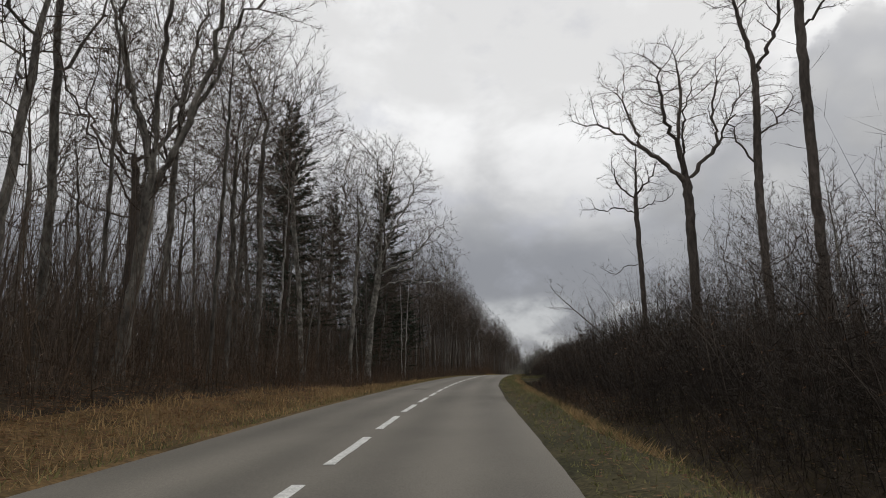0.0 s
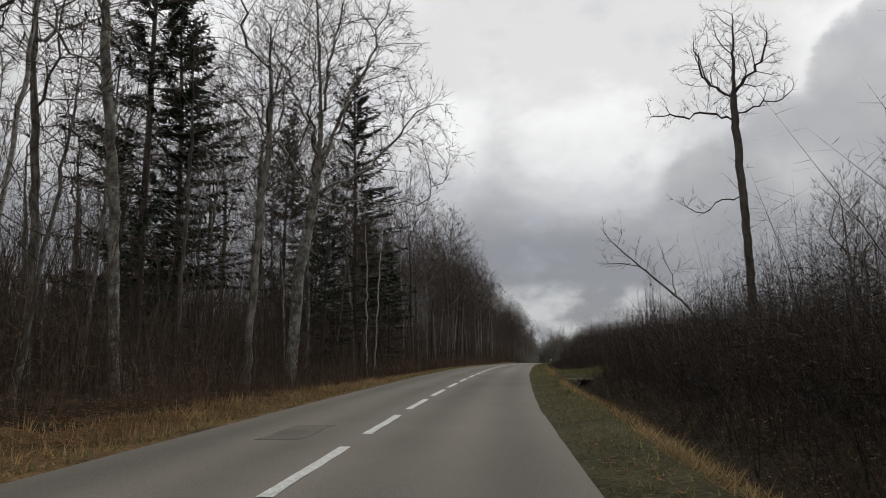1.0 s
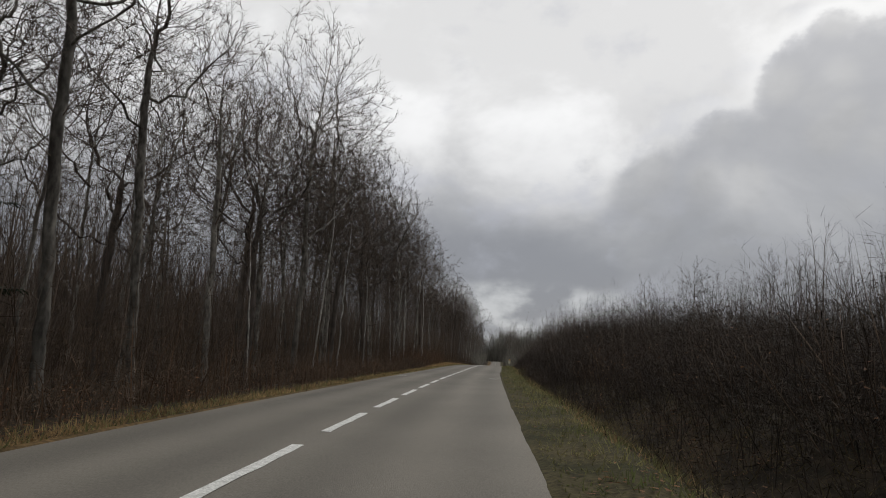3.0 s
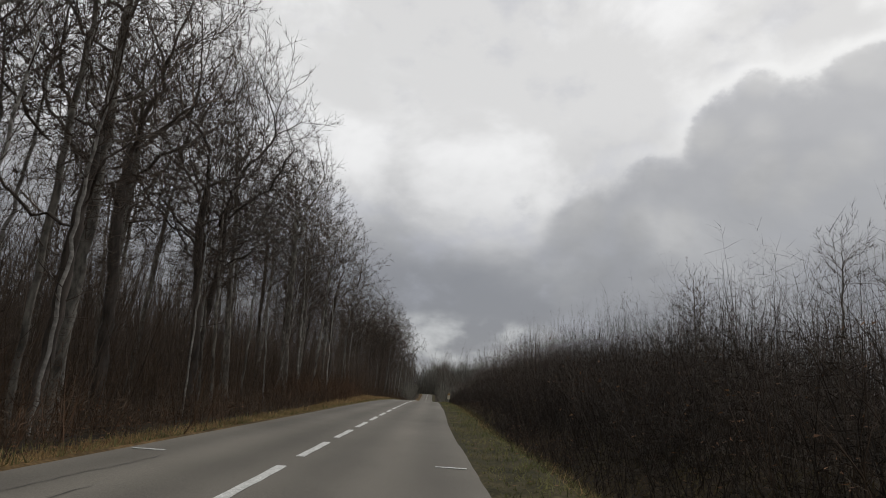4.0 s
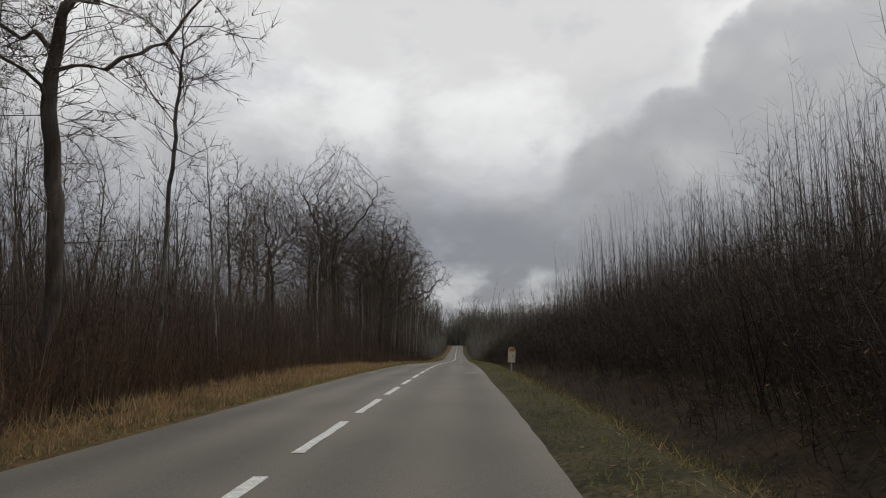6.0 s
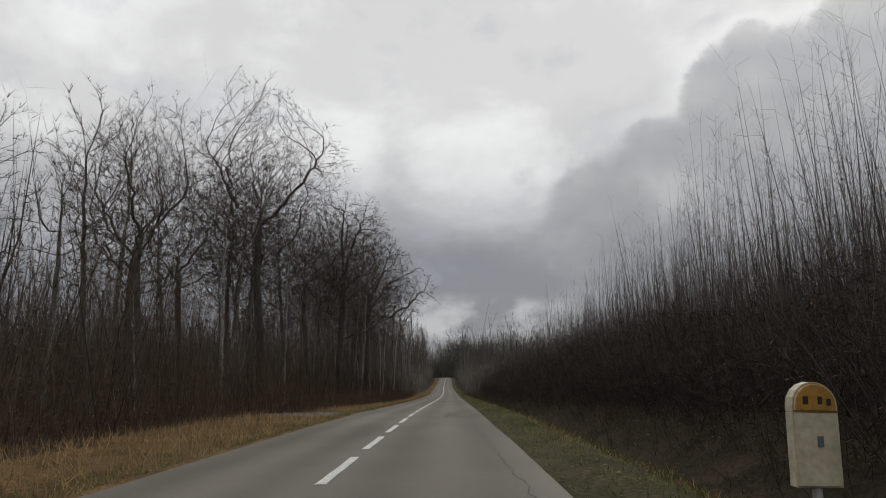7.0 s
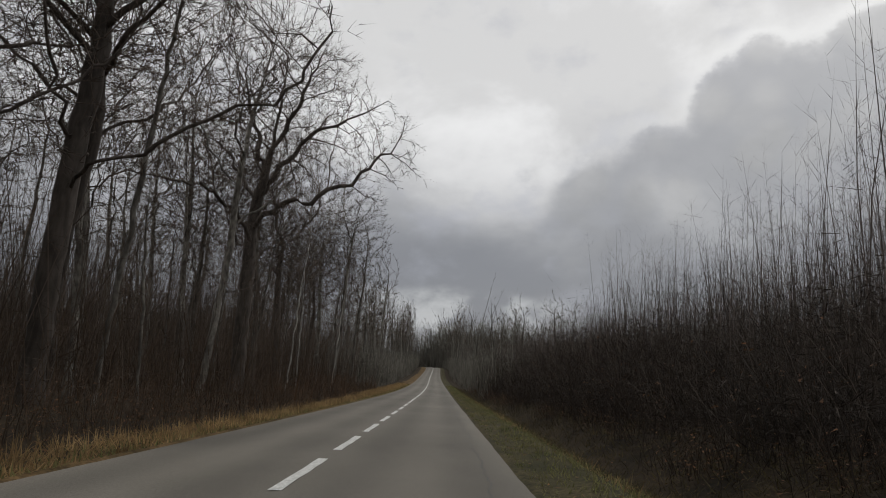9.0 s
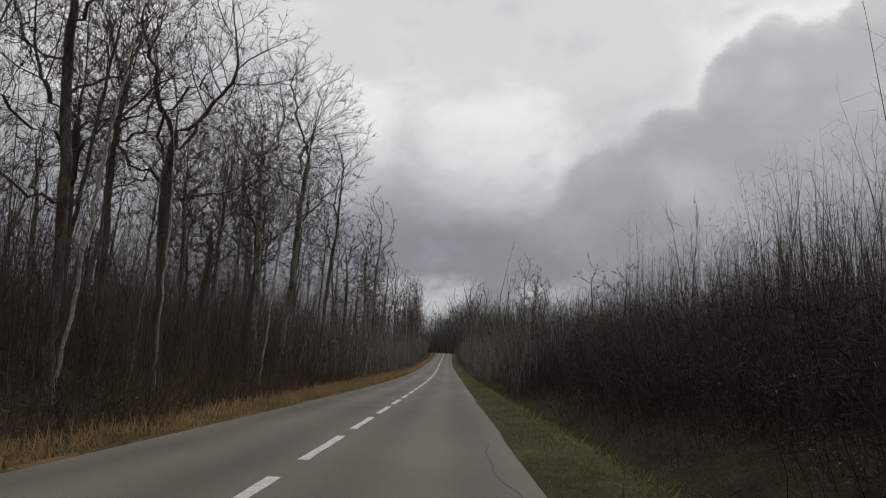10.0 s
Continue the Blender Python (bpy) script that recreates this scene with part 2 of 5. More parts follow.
def ground_z(y, o):
    """Height of the ground at o metres to the right of the road's middle."""
    y, o = np.asarray(y, float), np.asarray(o, float)
    out = np.abs(o) - HALF
    rise_left = 0.75 * (1 - ramp(y, 22, 48)) * ramp(out, 1.2, 7) + 0.12 * ramp(out, 0.8, 5) - 0.75 * ramp(y, 40, 54) * (1 - ramp(y, 120, 150)) * ramp(out, 0.9, 6)
    access = ramp(y, 63.6, 64.6) * (1 - ramp(y, 70, 73))
    ditch = (0.5 + 0.35 * ramp(y, 44, 58) * (1 - ramp(y, 72, 84))) * np.exp(-(((out - 2.6) / 0.95) ** 2)) * (1 - access)
    rise_right = 0.35 * ramp(out, 3.0, 6) + 0.10 * np.exp(-(((out - 0.85) / 0.4) ** 2))
    side = np.where(o < 0, rise_left, rise_right - ditch)
    side = side - 0.05 * ramp(out, -0.1, 0.4) + 0.07 * wobble(o, y) * ramp(out, 0.6, 3) + 0.5 * wobble(o * 0.08, y * 0.06) * ramp(out, 12, 60)
    return road_z(y) + np.where(out < 0, -0.08, side)


def spot(y, o, sink=0.0):
    """A place on the ground."""
    return Vector((float(road_x(y)) + o, y, float(ground_z(y, o)) - sink))


def mesh_of(name, verts, faces, materials, smooth=True, slots=None):
    me = bpy.data.meshes.new(name)
    me.from_pydata(verts, [], faces)
    for m in materials if isinstance(materials, (list, tuple)) else [materials]:
        me.materials.append(m)
    if slots is not None:
        me.polygons.foreach_set("material_index", slots)
    if smooth:
        me.polygons.foreach_set("use_smooth", [True] * len(me.polygons))
    me.update()
    return me


def part(name, me, parent, label=""):
    ob = new(name, me)
    ob.parent = parent
    return tagged(ob, label)


def structure(name, me, label, category):
    return tagged(new(name, me), label, category, kind="structure")


# ---------------------------------------------------------------- ground and road
def build_ground():
    ys = np.r_[np.arange(-80, 330, 2.0), np.arange(330, 700, 8.0), np.arange(700, 1501, 80.0)]
    offs = np.r_[-900, -400, -180, -90, -60, -45, -34, -26, -20, -16, -13, -11, -9.5, -8.2, -7.2, -6.4, -5.7, -5.1, -4.6, -4.1, -3.7, -3.4, -3.1, -2.86, -2.6,
                 2.6, 2.86, 3.1, 3.4, 3.7, 4.0, 4.3, 4.6, 4.9, 5.2, 5.5, 5.9, 6.4, 7.0, 8.0, 9.5, 11, 13, 16, 20, 26, 34, 45, 60, 90, 180, 400, 900]
    yy, oo = np.meshgrid(ys, offs, indexing="ij")
    xx, zz = road_x(yy) + oo, ground_z(yy, oo)
    verts = np.stack([xx, yy, zz], -1).reshape(-1, 3).tolist()
    w = len(offs)
    faces, slots = [], []
    for i in range(len(ys) - 1):
        for j in range(w - 1):
            a = i * w + j
            faces.append((a, a + 1, a + w + 1, a + w))
            o, y = (offs[j] + offs[j + 1]) / 2, ys[i]
            edge = HALF + float(verge_width(y)) + 0.25 * math.sin(y * 0.43)
            if 203 < y < 209.5 and -7.5 < o < 0:
                slots.append(3)
            elif -edge < o < 0:
                slots.append(1)
            elif 0 <= o < 4.4 or (63 < y < 72.5 and 0 < o < 14):
                slots.append(2)
            else:
                slots.append(0)
    structure("ground", mesh_of("ground", verts, faces, [LITTER, VERGE_DRY, VERGE_GREEN, GRAVEL], slots=slots), "leaf-strewn forest ground with grassy roadside verges", "ground")


def build_road():
    rng = np.random.default_rng(4)
    ys = np.r_[np.arange(-80, 320, 1.0), np.arange(320, 700, 6.0)]
    cols = np.array([-HALF, -HALF + 0.12, -1.9, -0.9, 0, 0.9, 1.9, HALF - 0.12, HALF])
    verts, faces = [], []
    wander = np.cumsum(rng.normal(0, 0.05, (len(ys), 2)), 0)
    wander -= np.stack([np.convolve(wander[:, k], np.ones(25) / 25, "same") for k in (0, 1)], 1)
    for i, y in enumerate(ys):
        for j, o in enumerate(cols):
            shift = float(np.clip(wander[i, 0 if j == 0 else 1], -0.13, 0.13)) if j in (0, 8) else 0.0
            z = float(road_z(y)) - 0.012 * abs(o) + 0.02 - (0.05 if j in (0, 8) else 0)
            verts.append((float(road_x(y)) + o + shift, y, z))
    w = len(cols)
    for i in range(len(ys) - 1):
        for j in range(w - 1):
            a = i * w + j
            faces.append((a, a + 1, a + w + 1, a + w))
    me = mesh_of("road", verts, faces, ASPHALT)
    me.attributes.new("across", "FLOAT", "POINT").data.foreach_set("value", np.tile(cols, len(ys)).astype(np.float32))
    wear_of_road(ASPHALT)
    return structure("road", me, "worn grey-brown asphalt country road with a broken centre line", "road")


def wear_of_road(m):
    """Wheel tracks and a patched edge, by the distance across the road."""
    t = m.node_tree
    b = t.nodes["Principled BSDF"]
    before = b.inputs["Base Color"].links[0].from_socket
    at = t.nodes.new("ShaderNodeAttribute")
    at.attribute_name = "across"
    wave = t.nodes.new("ShaderNodeMath")
    wave.operation = "MULTIPLY"
    t.links.new(at.outputs["Fac"], wave.inputs[0])
    wave.inputs[1].default_value = 2 * math.pi / 1.43
    cosine = t.nodes.new("ShaderNodeMath")
    cosine.operation = "COSINE"
    t.links.new(wave.outputs[0], cosine.inputs[0])
    tex = t.nodes.new("ShaderNodeTexNoise")
    tex.inputs["Scale"].default_value, tex.inputs["Detail"].default_value = 0.35, 6
    t.links.new(t.nodes.new("ShaderNodeTexCoord").outputs["Object"], tex.inputs["Vector"])
    both = t.nodes.new("ShaderNodeMath")
    both.operation = "MULTIPLY_ADD"
    t.links.new(tex.outputs["Fac"], both.inputs[0])
    both.inputs[1].default_value = 3.0
    t.links.new(cosine.outputs[0], both.inputs[2])
    span = t.nodes.new("ShaderNodeMapRange")
    t.links.new(both.outputs[0], span.inputs["Value"])
    for k, v in (("From Min", 0.3), ("From Max", 2.6), ("To Min", 0.80), ("To Max", 1.12)):
        span.inputs[k].default_value = v
    mix = t.nodes.new("ShaderNodeMix")
    mix.data_type, mix.blend_type = "RGBA", "MULTIPLY"
    mix.inputs[0].default_value = 1.0
    t.links.new(before, mix.inputs[6])
    t.links.new(span.outputs[0], mix.inputs[7])
    t.links.new(mix.outputs[2], b.inputs["Base Color"])


def road_top(y, o):
    return float(road_z(y)) - 0.012 * abs(o) + 0.02


build_ground()
road_ob = build_road()


# ---------------------------------------------------------------- growing things
class Tubes:
    """Collects tapered tubes into one mesh."""

    def __init__(self):
        self.verts, self.faces, self.slots, self.slot = [], [], [], 0

    def add(self, points, radii, sides):
        base = len(self.verts)
        axis = (points[-1] - points[0]).normalized()
        side = axis.cross(Vector((0.31, 0.95, 0.11)))
        if side.length < 0.2:
            side = axis.cross(Vector((1, 0, 0.2)))
        side.normalize()
        other = axis.cross(side)
        turns = [(math.cos(2 * math.pi * k / sides), math.sin(2 * math.pi * k / sides)) for k in range(sides)]
        for p, r in zip(points[:-1], radii):
            for c, s in turns:
                self.verts.append((p.x + r * (c * side.x + s * other.x), p.y + r * (c * side.y + s * other.y), p.z + r * (c * side.z + s * other.z)))
        n = len(points) - 1
        self.verts.append(tuple(points[-1]))
        tip = len(self.verts) - 1
        for i in range(n):
            for k in range(sides):
                a, b = base + i * sides + k, base + i * sides + (k + 1) % sides
                if i < n - 1:
                    self.faces.append((a, b, b + sides, a + sides))
                else:
                    self.faces.append((a, b, tip))
        self.slots += [self.slot] * (n * sides)

    def blade(self, p, along, across):
        b = len(self.verts)
        self.verts += [tuple(p - across), tuple(p + across), tuple(p + along)]
        self.faces.append((b, b + 1, b + 2))
        self.slots.append(self.slot)

    def leaf(self, p, along, across):
        b = len(self.verts)
        self.verts += [tuple(p), tuple(p + along * 0.5 + across), tuple(p + along), tuple(p + along * 0.5 - across)]
        self.faces.append((b, b + 1, b + 2, b + 3))
        self.slots.append(self.slot)

    def mesh(self, name, mat, smooth=True):
        return mesh_of(name, self.verts, self.faces, mat, smooth, self.slots)


def random_side(rng, axis):
    v = Vector((rng.gauss(0, 1), rng.gauss(0, 1), rng.gauss(0, 1)))
    v -= axis * v.dot(axis)
    return v.normalized()


def limb(rng, start, way, length, steps, crook, lift):
    """A crooked line that bends upwards by lift."""
    points, d = [start.copy()], way.normalized()
    for _ in range(steps):
        d = (d + random_side(rng, d) * crook * rng.uniform(0.3, 1.0) + Vector((0, 0, lift))).normalized()
        points.append(points[-1] + d * (length / steps))
    return points


def tapered(r0, r1, n):
    return [r0 + (r1 - r0) * k / n for k in range(n + 1)]


def along(points, f):
    n = len(points) - 1
    i = min(int(f * n), n - 1)
    u = f * n - i
    return points[i].lerp(points[i + 1], u), (points[i + 1] - points[i]).normalized()


def curve_through(points, gap):
    """A smooth line through a few guide points, cut every gap metres."""
    pts = [np.array(p, float) for p in points]
    ends = [2 * pts[0] - pts[1]] + pts + [2 * pts[-1] - pts[-2]]
    line = []
    for k in range(1, len(ends) - 2):
        p0, p1, p2, p3 = ends[k - 1:k + 3]
        n = max(1, int(round(np.linalg.norm(p2 - p1) / gap)))
        for i in range(n):
            u = i / n
            line.append(0.5 * (2 * p1 + (p2 - p0) * u + (2 * p0 - 5 * p1 + 4 * p2 - p3) * u * u + (3 * p1 - p0 - 3 * p2 + p3) * u ** 3))
    return line + [pts[-1]]


def fill_of(rng, masses, count):
    """Points spread through ellipsoids (x, y, z, rx, ry, rz), thicker towards their skins."""
    sizes = np.array([m[3] * m[4] * m[5] for m in masses])
    which = rng.choice(len(masses), count, p=sizes / sizes.sum())
    way = rng.normal(0, 1, (count, 3))
    way /= np.linalg.norm(way, axis=1)[:, None]
    far = rng.random(count) ** 0.46
    table = np.array(masses, float)[which]
    return table[:, :3] + way * far[:, None] * table[:, 3:] * (1 + 0.13 * np.sin(4.1 * way[:, :1] + 5 * way[:, 2:] + count) + 0.10 * np.sin(7.3 * way[:, 1:2] - 3 * way[:, 2:]))


def colonise(rng, places, parents, goals, step, reach, kill, lift, keep, outward=0.26):
    """Grows shoots from the given nodes towards the goals, each goal pulling its nearest node."""
    places, parents = [np.array(p, float) for p in places], list(parents)
    children = [0] * len(places)
    for p in parents:
        if p >= 0:
            children[p] += 1
    table = np.array(places)
    heart = goals.mean(0) - (0, 0, 0.6 * goals[:, 2].std())
    away = np.linalg.norm(goals[:, None] - table[None], axis=2)
    near, gap = away.argmin(1), away.min(1)
    for _ in range(140):
        live = gap < reach
        if not live.any():
            break
        sums = np.zeros((len(places), 3))
        to = goals[live] - table[near[live]]
        np.add.at(sums, near[live], to / (np.linalg.norm(to, axis=1)[:, None] + 1e-6))
        fresh = []
        for k in np.unique(near[live]):
            if children[k] >= 3:
                continue
            d = sums[k] / (np.linalg.norm(sums[k]) + 1e-6)
            out = places[k] - heart
            out = out / (np.linalg.norm(out) + 1e-6)
            if parents[k] >= 0:
                run = places[k] - places[parents[k]]
                run = run / (np.linalg.norm(run) + 1e-6)
                # a tip never turns back to what it has passed
                if children[k] == 0 and d @ run < 0.4:
                    continue
                d = d + keep * run
            d = d + rng.normal(0, 0.17, 3) + (0, 0, lift) + outward * out
            d /= np.linalg.norm(d)
            if out[2] > 0 and d @ out < -0.15:
                continue
            fresh.append((k, places[k] + step * d))
        if not fresh:
            break
        first = len(places)
        for k, p in fresh:
            places.append(p)
            parents.append(int(k))
            children.append(0)
            children[k] += 1
        table = np.array(places)
        away = np.linalg.norm(goals[:, None] - table[None, first:], axis=2)
        best, which = away.min(1), away.argmin(1) + first
        closer = best < gap
        near[closer], gap[closer] = which[closer], best[closer]
        left = gap > kill
        goals, near, gap = goals[left], near[left], gap[left]
        if not len(goals):
            break
    return places, parents


def grown_tree(kind, seed, radius, stem, guides, masses, goals, bark, label, step=0.46, reach=3.2, kill=0.58, lift=0.10, keep=0.60, twigs=3, twig_len=0.75, twig_wide=0.011, low=12, twig=None, thin=0.0):
    """A bare tree. stem and guides are smooth lines through guide points; masses are the ellipsoids that the crown fills."""
    rng, rnd = np.random.default_rng(seed), random.Random(seed)
    places, parents = [], []
    for p in curve_through(stem, step):
        parents.append(len(places) - 1)
        places.append(p + rng.normal(0, 0.03, 3) * (1, 1, 0))
    for line in guides:
        pts = curve_through(line, step)
        start = int(np.linalg.norm(np.array(places) - pts[0], axis=1).argmin())
        for p in pts[1:]:
            places.append(p + rng.normal(0, 0.10, 3))
            parents.append(start)
            start = len(places) - 1
    places, parents = colonise(rng, places, parents, fill_of(rng, masses, int(1.2 * goals)), step, reach, kill, lift, keep)
    n = len(places)
    kids = [[] for _ in range(n)]
    for k in range(1, n):
        kids[parents[k]].append(k)
    tips = [0] * n
    for k in range(n - 1, -1, -1):
        tips[k] = max(1, sum(tips[c] for c in kids[k]))
    size = [max(radius * (c / tips[0]) ** 0.54, 0.011 + thin) for c in tips]
    points = [Vector(p) for p in places]
    root = tagged(new(kind), label, "tree")
    trunk, crown = Tubes(), Tubes()
    starts = [0]
    while starts:
        k = starts.pop()
        chain, rs = ([points[parents[k]]], [size[k]]) if k else ([], [])
        first = k
        while True:
            chain.append(points[k])
            rs.append(size[k] * (1.35 - 0.35 * min(1.0, (points[k].z + 0.3) / 1.2) if first == 0 else 1.0))
            if not kids[k]:
                break
            order = sorted(kids[k], key=lambda c: -tips[c])
            starts += order[1:]
            k = order[0]
        if len(chain) > 3 and rs[0] < 0.035:
            chain, rs = chain[:-1:2] + chain[-1:], rs[:-1:2] + rs[-1:]
        if len(chain) < 2:
            continue
        crown.slot = 1 if rs[0] > 0.045 else 0
        (crown if first else trunk).add(chain, rs, 9 if rs[0] > 0.12 else 6 if rs[0] > 0.05 else 4 if rs[0] > 0.022 else 3)
    crown.slot = 0
    for k in range(1, n):
        if tips[k] > 10:
            continue
        d = (points[k] - points[parents[k]]).normalized()
        for q in range(twigs + (1 if not kids[k] else 0) if tips[k] < 4 else 1):
            w = (d * 0.9 + random_side(rnd, d) * rnd.uniform(0.3, 0.9) + Vector((0, 0, lift))).normalized() * twig_len * rnd.uniform(0.45, 1.2)
            crown.blade(points[k], w, random_side(rnd, d) * twig_wide)
            crown.blade(points[k] + w * 0.45, (w * 0.5 + random_side(rnd, d) * 0.35 * twig_len) * rnd.uniform(0.6, 1.0), random_side(rnd, d) * twig_wide * 0.8)
    for k in range(low):
        p, d = along([Vector(q) for q in stem], rnd.uniform(0.25, 0.9))
        turn = rnd.uniform(0, 6.28)
        pts = limb(rnd, p, Vector((math.cos(turn), math.sin(turn), rnd.uniform(0.0, 0.7))), rnd.uniform(0.8, 2.4), 3, 0.2, 0.05)
        crown.add(pts, tapered(0.02, 0.008, 3), 3)
        for q in range(6):
            p2, d2 = along(pts, rnd.uniform(0.2, 0.98))
            crown.blade(p2, (d2 + random_side(rnd, d2) * 0.8) * rnd.uniform(0.2, 0.6), random_side(rnd, d2) * twig_wide)
    part("trunk", trunk.mesh("trunk", bark), root)
    part("crown", crown.mesh("crown", [twig or TWIG, bark]), root, "leafless limbs and fine twigs")
    return root


def wandering_stem(seed, top, lean=0.05, crook=0.35):
    """Guide points of a nearly straight stem from below the ground to its top."""
    r = random.Random(seed * 7 + 1)
    a = r.uniform(0, 6.28)
    return [(0, 0, -0.35)] + [(math.cos(a) * lean * top * f + r.uniform(-crook, crook) * f, math.sin(a) * lean * top * f + r.uniform(-crook, crook) * f, top * f) for f in (0.35, 0.7, 1.0)]


def limbs_from(seed, stem, low, high, count, reach, rise):
    """Guide lines of main limbs that leave the stem between two heights and turn upwards."""
    r = random.Random(seed * 3 + 5)
    lines = []
    for k in range(count):
        z = low + (high - low) * (k + r.random() * 0.7) / count
        f = min(0.99, (z + 0.35) / (stem[-1][2] + 0.35))
        p, _ = along([Vector(q) for q in stem], f)
        turn = k * 2.4 + r.uniform(-0.5, 0.5)
        out, up = reach * r.uniform(0.7, 1.15) * (1.1 - 0.4 * k / count), rise * r.uniform(0.7, 1.3)
        c, s_ = math.cos(turn), math.sin(turn)
        bend = r.uniform(-0.35, 0.35)
        lines.append([tuple(p), (p.x + c * out * 0.5 - s_ * bend * out, p.y + s_ * out * 0.5 + c * bend * out, p.z + up * 0.30 + r.uniform(-0.3, 0.4)), (p.x + c * out, p.y + s_ * out, p.z + up)])
    return lines


def spruce(seed, height, label, dense=1.0, slim=1.0):
    rng = random.Random(seed)
    root = tagged(new("spruce_tree"), label, "tree")
    trunk, wood, green = Tubes(), Tubes(), Tubes()
    stem = limb(rng, Vector((0, 0, -0.3)), Vector((0, 0, 1)), height + 0.3, 9, 0.02, 0.02)
    trunk.add(stem, tapered(0.26, 0.03, 9), 7)
    rows = int(height * 2.6 * dense)
    for k in range(rows):
        f = 0.16 + 0.83 * k / rows
        p, _ = along(stem, f)
        reach = (1.02 - f) ** 0.7 * height * 0.22 * slim * rng.uniform(0.7, 1.15) + 0.2 * slim
        for q in range(rng.randint(3, 5)):
            turn = rng.uniform(0, 6.283)
            if rng.random() < 0.30:
                continue
            size = reach * rng.uniform(0.55, 1.25)
            w = Vector((math.cos(turn), math.sin(turn), 0.15 + 0.5 * f - 0.35 * (1 - f)))
            pts = limb(rng, p, w, size, 4, 0.10, 0.01)
            wood.add(pts, tapered(0.03, 0.008, 4), 3)
            n = int((14 + size * 20) * dense)
            for j in range(n):
                b, d = along(pts, 0.15 + 0.85 * j / n)
                side = random_side(rng, d)
                side.z = side.z * 0.35 - 0.25
                l = rng.uniform(0.25, 0.75) * (1.1 - 0.5 * j / n) * (1.0 if f < 0.8 else 1.0 - 3.0 * (f - 0.8)) * slim
                w2 = (side + d * 0.7).normalized() * l
                green.leaf(b, w2, d.cross(Vector((0, 0, 1))).normalized().lerp(d, 0.5) * rng.uniform(0.06, 0.13) * slim)
    part("trunk", trunk.mesh("trunk", BARK_DARK), root)
    part("branchwork", wood.mesh("branchwork", TWIG), root)
    part("foliage", green.mesh("foliage", NEEDLES, False), root, "dark green needle sprays")
    return root


def young_clump(seed, height, stems, label, twig):
    """Slender upright young trees that rise from one root."""
    rng = random.Random(seed)
    root = tagged(new("young_tree"), label, "young tree")
    twigs = Tubes()
    for k in range(stems):
        turn = rng.uniform(0, 6.283)
        start = Vector((math.cos(turn), math.sin(turn), 0)) * rng.uniform(0.1, 1.0)
        h = height * rng.uniform(0.6, 1.05)
        lean = rng.uniform(0.0, 0.07)
        pts = limb(rng, start - Vector((0, 0, 0.2)), Vector((math.cos(turn) * lean, math.sin(turn) * lean, 1)), h, 7, 0.07, 0.04)
        r = 0.0062 * h * rng.uniform(0.7, 1.1)
        tube = Tubes()
        tube.add(pts, tapered(r, 0.006, 7), 4)
        part("stem", tube.mesh("stem", twig), root)
        for q in range(int(h * 4.2)):
            p, d = along(pts, rng.uniform(0.15, 0.99))
            a = radians(rng.uniform(12, 34))
            w = d * math.cos(a) + random_side(rng, d) * math.sin(a)
            size = rng.uniform(0.3, 0.10 * h + 0.3)
            tw = limb(rng, p, w, size, 1, 0.12, 0.12)
            twigs.add(tw, tapered(0.008, 0.005, 1), 3)
            for _ in range(5):
                p2, d2 = along(tw, rng.uniform(0.1, 0.95))
                twigs.blade(p2, (d2 * 0.95 + random_side(rng, d2) * 0.32) * size * rng.uniform(0.3, 0.75), random_side(rng, d2) * 0.006)
    part("crown", twigs.mesh("crown", twig), root, "fine upright twigs")
    return root


def bush(seed, height, reach, stems, leaves, label, mat=None):
    """A dense tangle of arching stems with some withered leaves."""
    rng = random.Random(seed)
    root = tagged(new("bush"), label, "bush")
    tubes, withered = Tubes(), Tubes()
    for k in range(stems):
        turn = rng.uniform(0, 6.283)
        far = rng.random() ** 0.6
        start = Vector((math.cos(turn) * reach * 0.75 * far, math.sin(turn) * reach * 0.75 * far, -0.15))
        h = height * rng.uniform(0.45, 1.05) * (1.1 - 0.5 * far)
        turn += rng.uniform(-1.2, 1.2)
        w = Vector((math.cos(turn) * 0.30, math.sin(turn) * 0.30, 1))
        pts = limb(rng, start, w, h * 1.12, 2, 0.30, -0.08)
        tubes.add(pts, tapered(0.010, 0.004, 2), 3)
        for q in range(14):
            f = rng.uniform(0.05, 0.97)
            p, d = along(pts, f)
            tubes.blade(p, (d * 0.6 + random_side(rng, d) * 0.8) * rng.uniform(0.12, 0.5), random_side(rng, d) * 0.006 * (1.1 - f))
        for q in range(leaves):
            p, d = along(pts, rng.uniform(0.05, 0.9))
            p = p + random_side(rng, d) * rng.uniform(0.02, 0.25)
            withered.blade(p, random_side(rng, d) * rng.uniform(0.05, 0.10), random_side(rng, d) * rng.uniform(0.012, 0.028))
    part("tangle", tubes.mesh("tangle", mat or BRAMBLE), root, "tangled bare stems")
    if leaves:
        part("foliage", withered.mesh("foliage", DEAD_LEAF, False), root, "withered russet leaves")
    return root


MODELS = {}
GROUPS = {"oak_tree": "trees along the road", "forest_tree": "trees along the road", "thin_tree": "thin trees of the wood", "woodland_tree": "trees deep in the wood", "distant_tree": "distant trees",
          "spruce_tree": "spruces", "young_tree": "young trees of the thicket", "bush": "roadside bushes"}


